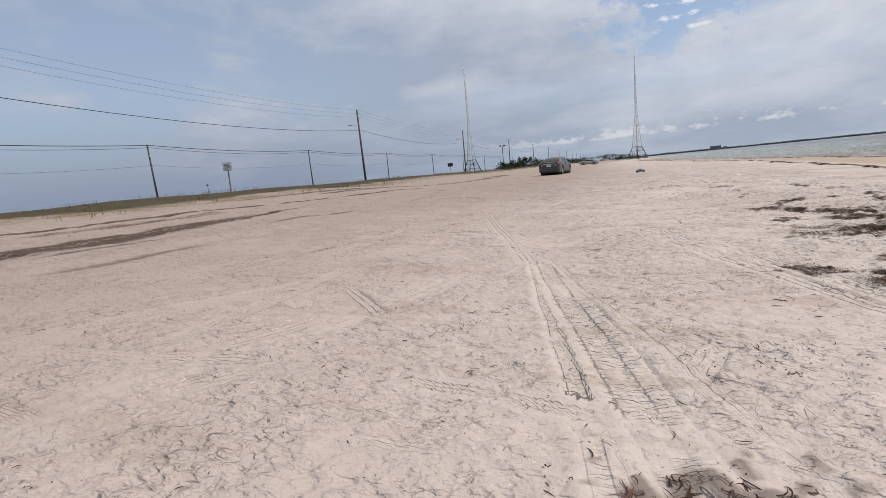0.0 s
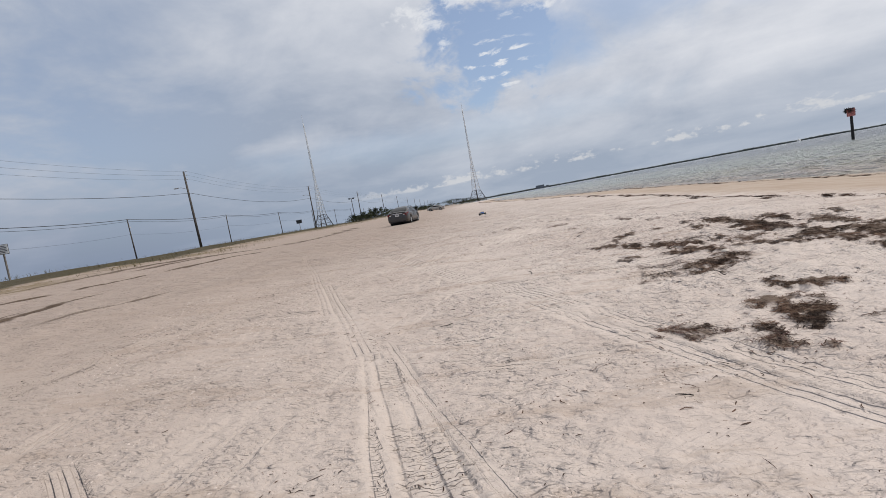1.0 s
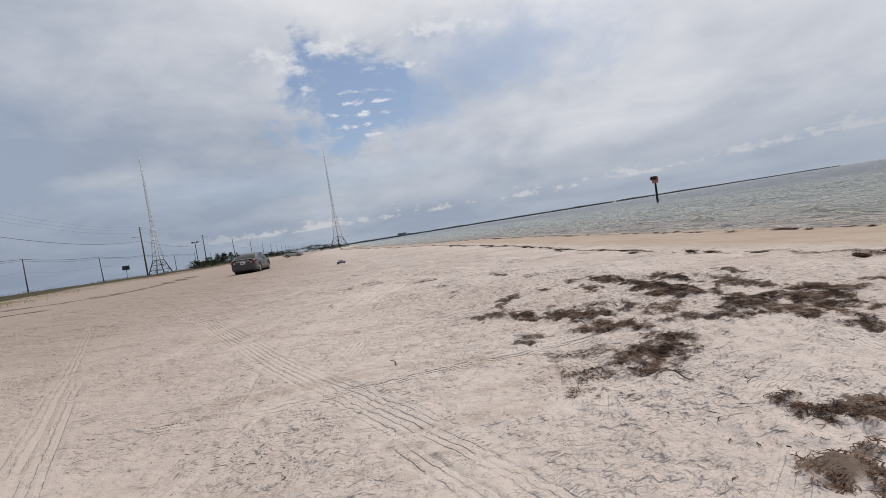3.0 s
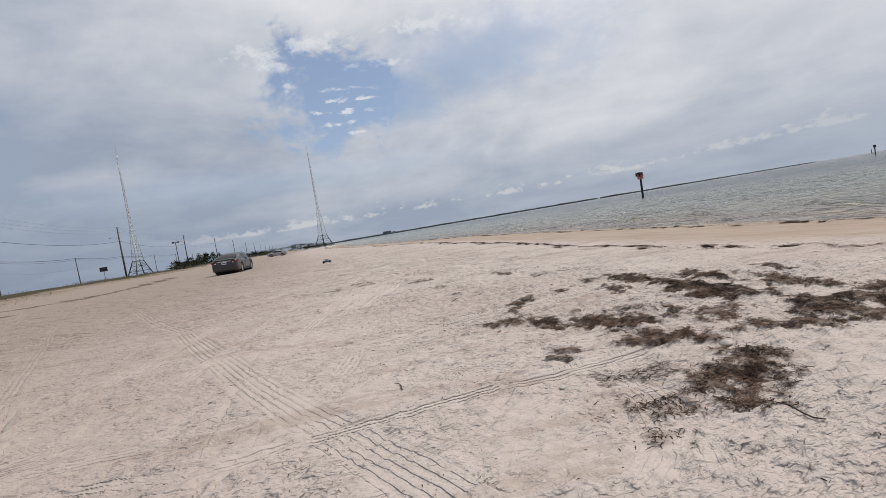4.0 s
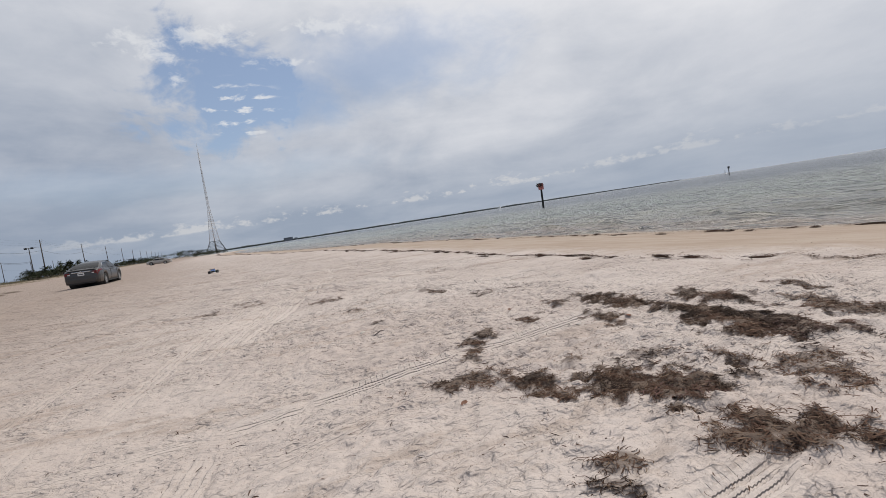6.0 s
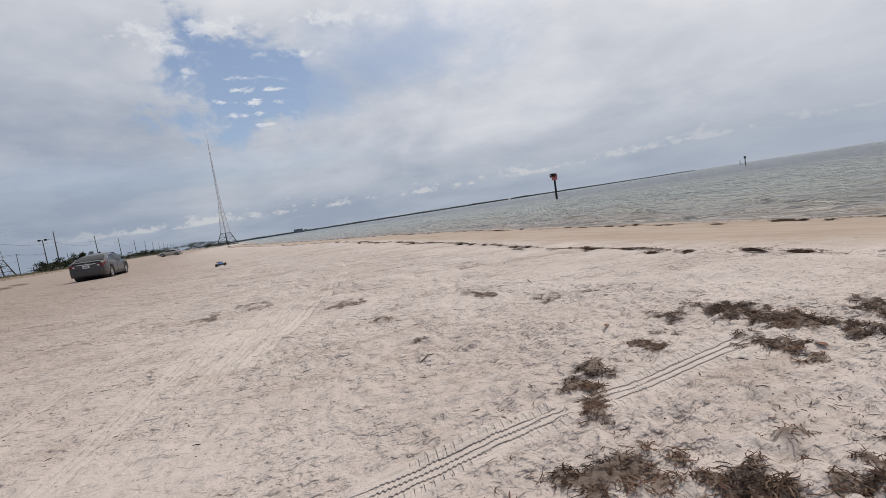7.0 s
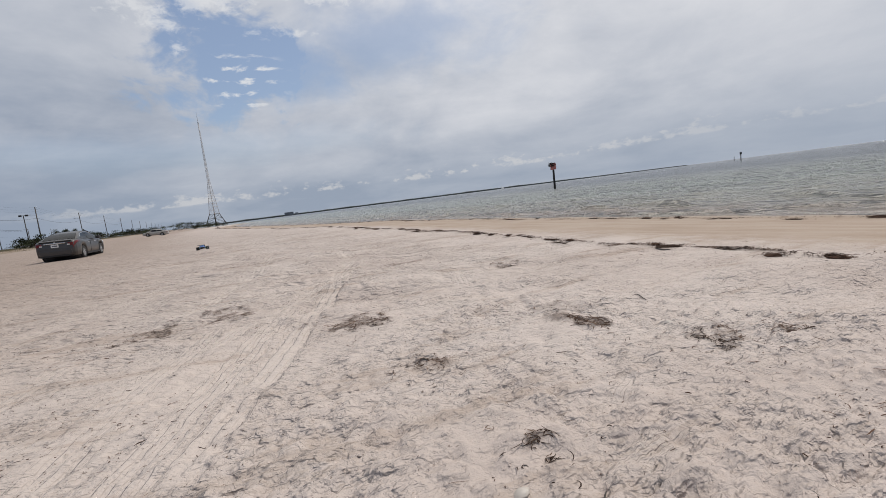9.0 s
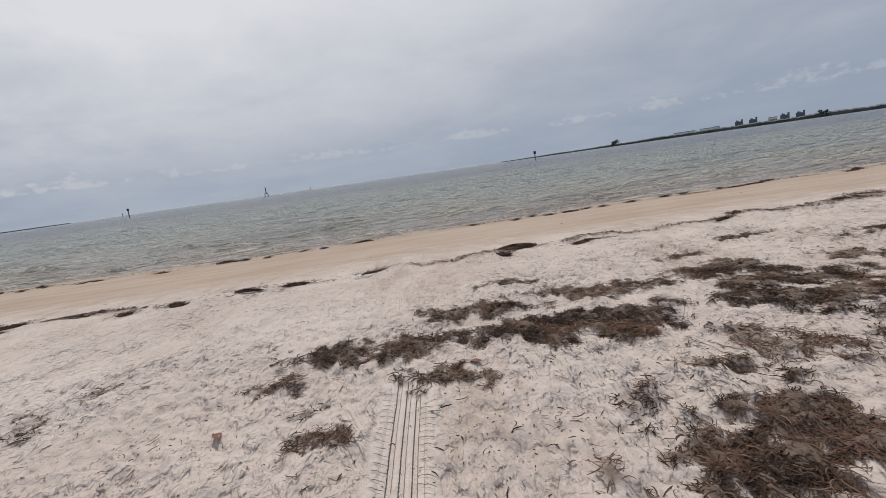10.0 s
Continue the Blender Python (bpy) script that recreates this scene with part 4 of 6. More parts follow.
POLE_H, LOW_H = 12.3, 10.0
first = utility_pole(POLE_H, True)
spots = []
for k in range(-2, 13):
    x, y = -13.45 + 20.6 * k, 83.0 + 58.2 * k
    if k >= 2:
        x, y = x + 1.5 * (k - 1), y + 2.6 * (k - 1)
    spots.append((x, y, stand(x, y)))
TURN = -math.degrees(math.atan2(EAST, NORTH))
for k, (x, y, z) in enumerate(spots):
    m = pose(x, y, z, 0.6 * math.sin(k * 2.1), 0.8 * math.cos(k * 1.7), TURN)
    if k == 0:
        place(first, m)
    else:
        copy_thing(first, m)
low = low_pole(LOW_H)
low_spots = []
for k in range(-1, 9):
    q, p = 75 * (0.813 + 0.617 * k), 75.0
    x, y = from_land(q, p)
    low_spots.append((x, y, stand(x, y)))
for k, (x, y, z) in enumerate(low_spots):
    m = pose(x, y, z, 0.5 * math.sin(k), 0.9 * math.cos(k * 2.3), TURN)
    if k == 0:
        place(low, m)
    else:
        copy_thing(low, m)
for a, b in list(zip(spots, spots[1:]))[:7]:
    for h, off, sag, r in ((POLE_H - 0.05, 0.4, 1.1, 0.009), (POLE_H - 0.65, 0.4, 1.15, 0.009), (POLE_H - 1.25, 0.4, 1.2, 0.009), (8.9, 0.15, 1.25, 0.03)):
        ox, oy = off * NORTH, -off * EAST
        cable("power_cable", (a[0] + ox, a[1] + oy, a[2] + h), (b[0] + ox, b[1] + oy, b[2] + h), sag, r, "thin dark overhead power cable between two poles", "power cables")
for a, b in list(zip(low_spots, low_spots[1:]))[:7]:
    for h, sag, r in ((LOW_H - 0.15, 0.55, 0.06), (LOW_H - 0.55, 0.75, 0.035), (LOW_H - 3.6, 0.8, 0.016)):
        cable("telephone_cable", (a[0] + 0.2, a[1], a[2] + h), (b[0] + 0.2, b[1], b[2] + h), sag, r, "thick black telephone cable slung between low poles", "telephone cables")


def twin_lamp(x, y, h):
    lamp = thing("street_lamp", "dark street lamp with two heads on one mast", "street lamp", at=pose(x, y, stand(x, y), 0, 0, TURN))
    part("mast", Geo().tube([(0, 0, -0.4), (0, 0, h)], [0.16, 0.11], 8), WOOD, lamp, smooth=True)
    for s in (-1, 1):
        arm = part("arm", Geo().tube([(0, 0, h - 0.1), (s * 0.4, 0, h)], 0.06, 6), WOOD, lamp)
        part("head", Geo().box((s * 0.75, 0, h - 0.1), (0.7, 0.5, 0.5), 0.1), PLASTIC, arm)


twin_lamp(*from_land(186, 40), 9.2)


# ---- radio masts ----


def radio_mast(name, x, y, height, base, mat, label):
    mast = thing(name, label, "radio mast", "radio masts by the shore", at=pose(x, y, stand(x, y) - 0.3, 0, 0, 25))
    z1, z2, k_thick = height * 0.115, height * 0.42, height / 55

    def half(z):
        if z < z1:
            return base / 2 * (1 - z / z1) + base * 0.22 * (z / z1)
        if z < z2:
            t = (z - z1) / (z2 - z1)
            return base * 0.22 * (1 - t) + 0.38 * k_thick * t
        return (0.28 * (1 - (z - z2) / (height - z2)) + 0.10) * k_thick

    for sx in (-1, 1):
        for sy in (-1, 1):
            zs = [0, z1, (z1 + z2) / 2, z2, (z2 + height) / 2, height * 0.93]
            part("leg", Geo().tube([(sx * half(z), sy * half(z), z) for z in zs[1:]], [r * k_thick for r in (0.11, 0.09, 0.07, 0.055, 0.04)], 6), mat, mast, smooth=True)
            part("trestle_leg", Geo().tube([(sx * half(z), sy * half(z), z) for z in (0, z1)], [0.24 * k_thick, 0.18 * k_thick], 6), TRESTLE, mast, "dark trestle leg", smooth=True)
    z, k = 0.0, 0
    while z < height * 0.9:
        step = z1 * 0.34 if z < z1 else max(1.1 * k_thick, half(z) * 1.15)
        z2_ = min(z + step, height * 0.93)
        a, b, r, m = half(z), half(z2_), (0.10 if z < z1 else 0.06) * k_thick, TRESTLE if z < z1 * 0.9 else mat
        part("ring", Geo().tube([(-b, -b, z2_), (b, -b, z2_), (b, b, z2_), (-b, b, z2_), (-b, -b, z2_)], r, 5), m, mast)
        d = 1 if k % 2 else -1
        for s in (-1, 1):
            part("brace", Geo().tube([(-a * d, s * a, z), (b * d, s * b, z2_)], r * 0.7, 5), m, mast)
            part("brace", Geo().tube([(s * a, -a * d, z), (s * b, b * d, z2_)], r * 0.7, 5), m, mast)
        z, k = z2_, k + 1
    part("spire", Geo().tube([(0, 0, height * 0.90), (0, 0, height)], [0.11 * k_thick, 0.05 * k_thick], 6), mat, mast)
    part("plinth", Geo().box((0, 0, -0.05), (base * 1.15, base * 1.15, 0.9), 0.1), CONCRETE, mast, "low concrete plinth")
    return mast


radio_mast("radio_mast", *bearing(22.43, 270), 56.5, 7.4, DARK_STEEL, "slender grey lattice radio mast on a dark splayed trestle")
radio_mast("radio_mast", 26.5, 412.6, 96.0, 12.0, STEEL, "slender grey lattice radio mast standing beyond the road")

# ---- sign by the dune ----
sx, sy = bearing(-24.15, 44)
sign = thing("road_sign", "small white rectangular sign with dark lettering on a post", "sign", at=pose(sx, sy, stand(sx, sy), 0, 1.5, -16))
part("post", Geo().box((0, 0, 1.0), (0.10, 0.10, 2.4), 0.02), PALE_WOOD, sign)
board = part("board", Geo().box((0, -0.07, 2.15), (0.82, 0.03, 0.62), 0.01), WHITE, sign, "white board with a dark edge")
part("rim", Geo().box((0, -0.055, 2.15), (0.88, 0.02, 0.68)), GREY_BAR, sign)
for k, w in enumerate((0.5, 0.66, 0.6, 0.66, 0.44)):
    part("lettering", Geo().box((0, -0.088, 2.36 - 0.105 * k), (w, 0.006, 0.05)), GREY_BAR, board)
for b, r, h in ((-26.45, 90, 2.3),):
    x, y = bearing(b, r)
    s2 = thing("small_sign", "small dark sign on a thin post by the road", "sign", at=pose(x, y, stand(x, y), 0, 0, -10))
    part("post", Geo().tube([(0, 0, -0.3), (0, 0, h)], 0.05, 6), PALE_WOOD, s2)
    part("board", Geo().box((0, -0.06, h - 0.25), (0.45, 0.04, 0.22), 0.02), GREY_BAR, s2)

board_sign = thing("roadside_sign", "dark-backed highway sign board on one tall post", "sign", at=pose(3.26, 172.0, stand(3.26, 172.0), 0, 0, -8))
part("post", Geo().tube([(0, 0, -0.4), (0, 0, 3.6)], 0.07, 7), PALE_WOOD, board_sign, "thin pale post")
part("board", Geo().box((0, -0.1, 3.55), (1.9, 0.06, 1.25), 0.05), PLASTIC, board_sign)

# ---- cars ----


def wheel(parent, x, y, r, width, rim_mat, spokes=9):
    side = 1 if y > 0 else -1
    hub = new("wheel")
    hub.parent = parent
    hub.location = (x, y, r)
    w = width / 2
    prof = [(-w * 0.9, r * 0.62), (-w, r * 0.72), (-w * 0.95, r * 0.94), (-w * 0.7, r), (w * 0.7, r), (w * 0.95, r * 0.94), (w, r * 0.72), (w * 0.9, r * 0.62)]
    part("tyre", Geo().lathe(prof, 28, caps=False), RUBBER, hub, smooth=True)
    g = Geo()
    o = side * w * 0.85
    g.lathe([(o - side * 0.02, r * 0.66), (o, r * 0.65), (o, r * 0.58), (o - side * 0.06, r * 0.56)], 28, caps=False)
    g.lathe([(o - side * 0.03, r * 0.16), (o + side * 0.012, r * 0.14), (o + side * 0.014, r * 0.03)], 12)
    for k in range(spokes):
        a = 2 * math.pi * k / spokes
        c, s = math.cos(a), math.sin(a)
        pts = []
        for rr, t in ((0.12, 0.05), (0.6, 0.085)):
            for e in (-1, 1):
                pts.append((c * r * rr - s * e * r * t, o - side * 0.005, s * r * rr + c * e * r * t))
        back = [(p[0], p[1] - side * 0.03, p[2]) for p in pts]
        g.grid([[pts[0], pts[1], back[1], back[0]], [pts[2], pts[3], back[3], back[2]]], True, True)
    part("rim", g, rim_mat, hub, "silver alloy rim")
    part("brake", Geo().lathe([(o - side * 0.12, r * 0.5), (o - side * 0.08, r * 0.5), (o - side * 0.079, 0.02)], 16), PLASTIC, hub)


def sedan(name, paint, label, at):
    """A four-door saloon 4.86 m long, its nose along x."""
    car = thing(name, label, "car", at=at)
    W = 0.905
    front, rear, wr = 1.42, -1.36, 0.335
    knots = [-2.43, -2.36, -2.2, -1.9, -1.5, -1.0, 0.0, 0.9, 1.5, 1.9, 2.2, 2.36, 2.43]
    top = [0.80, 0.98, 1.055, 1.075, 1.05, 1.0, 0.97, 0.97, 0.93, 0.86, 0.76, 0.66, 0.55]
    wide = [0.70, 0.80, 0.86, 0.895, W, W, W, W, W, 0.885, 0.82, 0.72, 0.58]
    under = [0.36, 0.28, 0.24, 0.22, 0.2, 0.2, 0.2, 0.2, 0.2, 0.2, 0.22, 0.25, 0.32]
    us = sorted(set([round(-2.43 + 0.06 * k, 3) for k in range(82)] + knots))
    rows = []
    for u in us:
        t, w, b = (float(np.interp(u, knots, c)) for c in (top, wide, under))
        arch = b
        for c in (front, rear):
            d = abs(u - c)
            if d < 0.40:
                arch = max(arch, wr + math.sqrt(max(0, 0.40 ** 2 - d * d)) * 0.98)
        arch = min(arch, t - 0.16)
        h = t - arch
        half = [(0, arch), (w * 0.80, arch), (w * 0.97, arch + 0.03), (w, arch + h * 0.30), (w * 1.005, arch + h * 0.52), (w * 0.985, arch + h * 0.80), (w * 0.95, t - 0.035), (w * 0.86, t), (w * 0.45, t + 0.022), (0, t + 0.03)]
        rows.append([(u, y, z) for y, z in half] + [(u, -y, z) for y, z in half[-2:0:-1]])
    shell = part("body", Geo().grid(rows, True, True), paint, car, smooth=True)
    roofk = [-1.92, -1.55, -1.15, -0.75, -0.3, 0.2, 0.55, 0.95, 1.3]
    roofz = [1.07, 1.21, 1.335, 1.42, 1.465, 1.47, 1.43, 1.25, 1.0]
    rows = []
    for u in [-1.92 + 0.08 * k for k in range(41)]:
        r = float(np.interp(u, roofk, roofz))
        belt = float(np.interp(u, knots, top)) - 0.02
        t = max(0.0, min(1.0, (r - belt) / 0.47))
        wb = float(np.interp(u, knots, wide)) * 0.93
        wt = wb - 0.25 * t
        half = [(0, belt - 0.05), (wb, belt - 0.05), (wb, belt), (wb + (wt - wb) * 0.55, belt + (r - belt) * 0.58), (wt, r - 0.045 * t), (wt - 0.10, r - 0.008), (wt * 0.4, r + 0.012 * t), (0, r + 0.015 * t)]
        rows.append([(u, y, z) for y, z in half] + [(u, -y, z) for y, z in half[-2:0:-1]])
    part("roof", Geo().grid(rows, True, True), paint, car, smooth=True)

    def skin(u, f, side):
        """A point on the flank of the cabin, f of the way up the side glass."""
        r = float(np.interp(u, roofk, roofz))
        belt = float(np.interp(u, knots, top)) - 0.02
        t = max(0.0, min(1.0, (r - belt) / 0.47))
        wb = float(np.interp(u, knots, wide)) * 0.93
        wt = wb - 0.25 * t
        if f < 0.58:
            y, z = wb + (wt - wb) * 0.55 * f / 0.58, belt + (r - belt) * f
        else:
            k = (f - 0.58) / 0.42
            y, z = wb + (wt - wb) * (0.55 + 0.45 * k), belt + (r - belt) * 0.58 + (r - 0.045 * t - belt - (r - belt) * 0.58) * k
        return (u, side * (y + 0.008), z + 0.002)

    for side in (-1, 1):
        for u0, u1, lo0, hi0 in ((-1.42, -0.33, 0.10, 0.86), (-0.27, 1.02, 0.08, 0.86)):
            rows = []
            for k in range(13):
                u = u0 + (u1 - u0) * k / 12
                r = float(np.interp(u, roofk, roofz))
                room = max(0.06, min(1.0, (r - 1.02) / 0.36))
                rows.append([skin(u, lo0 + (hi0 - lo0) * f * room, side) for f in (0, 0.35, 0.7, 1.0)])
            part("side_window", Geo().grid(rows), GLASS, car, "dark tinted glass", True)
        trim = [skin(u, 0.90 if u > -1.1 else 0.62, side) for u in (-1.5, -1.3, -1.0, -0.5, 0.0, 0.4, 0.75)]
        part("window_trim", Geo().tube([(p[0], p[1] * 1.004, p[2]) for p in trim], 0.012, 5), CHROME, car, "thin chrome trim")
        part("mirror", Geo().box((0.72, side * 1.0, 1.03), (0.16, 0.22, 0.15), 0.05), paint, car)
        for u in (-0.62, 0.42):
            part("door_handle", Geo().box((u, side * (W + 0.012), 0.83), (0.22, 0.035, 0.035), 0.012), CHROME, car)
        for u in (-0.30, 0.98):
            part("door_seam", Geo().box((u, side * (W + 0.001), 0.62), (0.012, 0.012, 0.62)), PLASTIC, car)
        part("sill", Geo().box((0.03, side * 0.88, 0.24), (2.0, 0.06, 0.08), 0.02), PLASTIC, car)
        lamp = Geo()
        rows = []
        for k in range(7):
            f = k / 6
            u = -2.40 + 0.52 * f
            w = float(np.interp(u, knots, wide))
            t = float(np.interp(u, knots, top))
            rows.append([(u, side * (w * (0.985 if f else 0.86) + 0.012), t - 0.05 - 0.02 * f), (u, side * (w + 0.016), t - 0.13 - 0.03 * f), (u, side * (w + 0.014), t - 0.21 + 0.09 * f)])
        part("tail_lamp", lamp.grid(rows), RED_LENS, car, "red wraparound tail lamp", True)
        part("tail_lamp", Geo().box((-2.405, side * 0.66, 0.86), (0.05, 0.22, 0.15), 0.02), RED_LENS, car)
        part("reversing_lamp", Geo().box((-2.432, side * 0.58, 0.83), (0.02, 0.12, 0.06), 0.01), CLEAR_LENS, car)
        part("headlamp", Geo().box((2.14, side * 0.70, 0.71), (0.34, 0.20, 0.13), 0.05), CLEAR_LENS, car)
        part("exhaust", Geo().lathe([(-2.44, 0.045), (-2.30, 0.045), (-2.30, 0.03)], 10, (0, side * 0.55, 0.29), "x"), PLASTIC, car)
    rows = []
    for k in range(9):
        u = -1.86 + 0.88 * k / 8
        r = float(np.interp(u, roofk, roofz)) + 0.012
        rows.append([(u - 0.01, y * (0.70 - 0.14 * k / 8), r + 0.012 * (1 - abs(y))) for y in (-1, -0.6, -0.2, 0.2, 0.6, 1)])
    part("rear_window", Geo().grid(rows), GLASS, car, "dark rear window", True)
    rows = []
    for k in range(7):
        u = 0.50 + 0.72 * k / 6
        r = float(np.interp(u, roofk, roofz)) + 0.014
        rows.append([(u, y * (0.57 + 0.14 * k / 6), r + 0.012 * (1 - abs(y))) for y in (-1, -0.6, -0.2, 0.2, 0.6, 1)])
    part("windscreen", Geo().grid(rows), GLASS, car, "dark windscreen", True)
    part("boot_trim", Geo().box((-2.425, 0, 0.925), (0.03, 0.94, 0.045), 0.012), CHROME, car, "chrome strip over the number plate")
    part("spoiler_lip", Geo().box((-2.33, 0, 1.03), (0.12, 1.35, 0.03), 0.01), paint, car)
    plate = part("number_plate", Geo().box((-2.438, 0, 0.80), (0.02, 0.32, 0.16), 0.005), WHITE, car, "white number plate")
    part("plate_bar", Geo().box((-2.4495, 0, 0.80), (0.004, 0.22, 0.06)), GREY_BAR, plate)
    part("badge", Geo().lathe([(-2.425, 0.035), (-2.412, 0.035), (-2.41, 0.015)], 12, (0, 0, 0.965), "x"), CHROME, car)
    part("rear_bumper", Geo().box((-2.36, 0, 0.47), (0.17, 1.50, 0.26), 0.07), paint, car)
    part("bumper_valance", Geo().box((-2.35, 0, 0.31), (0.15, 1.30, 0.10), 0.04), PLASTIC, car)
    part("front_grille", Geo().box((2.385, 0, 0.60), (0.10, 0.80, 0.16), 0.03), PLASTIC, car)
    part("underbody", Geo().box((0, 0, 0.30), (4.3, 1.15, 0.22), 0.05), PLASTIC, car)
    for c in (front, rear):
        part("wheel_well", Geo().lathe([(-0.78, 0.385), (0.78, 0.385)], 24, (c, 0, wr)), PLASTIC, car, smooth=True)
        for side in (-1, 1):
            wheel(car, c, side * 0.79, wr, 0.215, ALLOY)
    return car


def tilt_to_ground(x, y, heading, span):
    """A pose on the slope of the land, nose to the heading (degrees right of north)."""
    dx, dy = bearing(heading, span)
    z0, z1 = stand(x - dx, y - dy), stand(x + dx, y + dy)
    zl, zr = stand(x - dy * 0.4, y + dx * 0.4), stand(x + dy * 0.4, y - dx * 0.4)
    pitch = -math.degrees(math.atan2(z1 - z0, 2 * span))
    roll = math.degrees(math.atan2(zl - zr, 0.8 * span))
    return pose(x, y, (z0 + z1) / 2 - 0.02, roll, pitch, 90 - heading)


sedan("saloon_car", PAINT, "graphite grey four-door saloon car on the pale sand", tilt_to_ground(9.8, 40.6, 27, 1.4))
x, y = bearing(17.25, 130)
sedan("saloon_car", SILVER, "distant pale champagne saloon car parked below the bank", tilt_to_ground(x, y, -62, 1.4))

# ---- radio-controlled truck ----


def toy_truck(at):
    """A stadium truck 0.56 m long, nose along x."""
    t = thing("toy_truck", "blue and lime green radio-controlled stadium truck with knobbly black tyres", "toy truck", at=at)
    part("chassis", Geo().box((0, 0, 0.085), (0.40, 0.10, 0.022), 0.008), PLASTIC, t)
    part("gearbox", Geo().box((-0.17, 0, 0.11), (0.09, 0.07, 0.06), 0.015), PLASTIC, t)
    part("gearbox", Geo().box((0.17, 0, 0.11), (0.09, 0.07, 0.06), 0.015), PLASTIC, t)
    us = [-0.22, -0.18, -0.10, -0.05, 0.02, 0.08, 0.14, 0.20, 0.25]
    hi = [0.150, 0.158, 0.185, 0.222, 0.226, 0.185, 0.172, 0.158, 0.125]
    wd = [0.085, 0.105, 0.115, 0.112, 0.108, 0.098, 0.088, 0.085, 0.070]
    rows = []
    for u, h, w in zip(us, hi, wd):
        half = [(w, 0.095), (w * 1.03, 0.12), (w * 0.98, min(0.155, h - 0.006)), (w * 0.72, h - 0.004), (w * 0.35, h), (0, h + 0.002)]
        rows.append([(u, y, z) for y, z in half] + [(u, -y, z) for y, z in half[-2::-1]])
    shell = part("shell", Geo().grid(rows), TRUCK_BLUE, t, "glossy blue marbled shell", True)
    g = Geo().grid([[(0.025, y, 0.2275) for y in (-0.075, 0.075)], [(0.082, y, 0.189) for y in (-0.072, 0.072)]])
    part("windscreen", g, GLASS, shell)
    part("bonnet_scoop", Geo().box((0.15, 0, 0.178), (0.08, 0.06, 0.018), 0.008), TRUCK_GREEN, shell)
    part("roof_panel", Geo().box((-0.02, 0, 0.229), (0.06, 0.12, 0.01), 0.004), TRUCK_GREEN, shell)
    for s in (-1, 1):
        part("flank", Geo().box((-0.02, s * 0.118, 0.118), (0.26, 0.012, 0.045), 0.005), TRUCK_GREEN, shell, "lime green flank")
        part("side_glass", Geo().box((-0.02, s * 0.098, 0.186), (0.09, 0.012, 0.04), 0.005), GLASS, shell)
        part("wing_post", Geo().tube([(-0.20, s * 0.05, 0.15), (-0.255, s * 0.06, 0.225)], 0.007, 6), PLASTIC, t)
    wing = part("wing", Geo().box((-0.27, 0, 0.23), (0.09, 0.25, 0.010), 0.004, Euler((0, radians(-10), 0)).to_matrix()), PLASTIC, t, "black rear wing")
    for s in (-1, 1):
        part("end_plate", Geo().box((-0.27, s * 0.126, 0.232), (0.10, 0.006, 0.05), 0.003), PLASTIC, wing)
    part("front_bumper", Geo().box((0.275, 0, 0.085), (0.045, 0.17, 0.03), 0.012), PLASTIC, t)
    part("rear_bumper", Geo().box((-0.265, 0, 0.085), (0.035, 0.15, 0.03), 0.012), PLASTIC, t)
    for ux in (-0.165, 0.165):
        for s in (-1, 1):
            part("suspension_arm", Geo().tube([(ux, s * 0.03, 0.085), (ux, s * 0.16, 0.076)], 0.009, 6), PLASTIC, t)
            shock = part("shock_absorber", Geo().tube([(ux * 0.93, s * 0.055, 0.165), (ux * 0.96, s * 0.13, 0.085)], 0.009, 8), ALLOY, t)
            spring = [(ux * 0.93 + 0.011 * math.cos(a), s * (0.06 + 0.055 * a / 44) , 0.158 - 0.055 * a / 44 + 0.011 * math.sin(a)) for a in [k * 0.9 for k in range(49)]]
            part("spring", Geo().tube(spring, 0.0022, 4), TRUCK_GREEN, shock)
            hub = new("wheel")
            hub.parent = t
            hub.location = (ux, s * 0.185, 0.077)
            r, w = 0.077, 0.036
            tyre = Geo().lathe([(-w * 0.85, r * 0.55), (-w, r * 0.70), (-w * 0.9, r * 0.92), (-w * 0.5, r * 0.97), (w * 0.5, r * 0.97), (w * 0.9, r * 0.92), (w, r * 0.70), (w * 0.85, r * 0.55)], 24, caps=False)
            for k in range(24):
                a = 2 * math.pi * k / 24
                for j, o in enumerate((-0.026, -0.009, 0.009, 0.026)):
                    b = a + (0.13 if j % 2 else 0)
                    tyre.box((math.cos(b) * r, o, math.sin(b) * r), (0.010, 0.012, 0.011), 0, Euler((0, -b, 0)).to_matrix())
            part("tyre", tyre, RUBBER, hub, "knobbly black tyre")
            rim = Geo().lathe([(s * 0.030, r * 0.58), (s * 0.034, r * 0.56), (s * 0.034, r * 0.47), (s * 0.02, r * 0.46)], 20, caps=False)
            for k in range(6):
                a = 2 * math.pi * k / 6
                rim.box((math.cos(a) * r * 0.28, s * 0.03, math.sin(a) * r * 0.28), (r * 0.5, 0.006, 0.011), 0, Euler((0, -a, 0)).to_matrix())
            part("rim", rim, ALLOY, hub, "silver six-spoke rim")
    part("antenna", Geo().tube([(-0.06, 0.07, 0.18), (-0.08, 0.072, 0.30)], 0.0016, 4), PLASTIC, t)
    return t


toy_truck(pose(12.3, 29.3, stand(12.3, 29.3) + 0.012, 0, 0, 60))

# ---- beacons standing in the bay ----


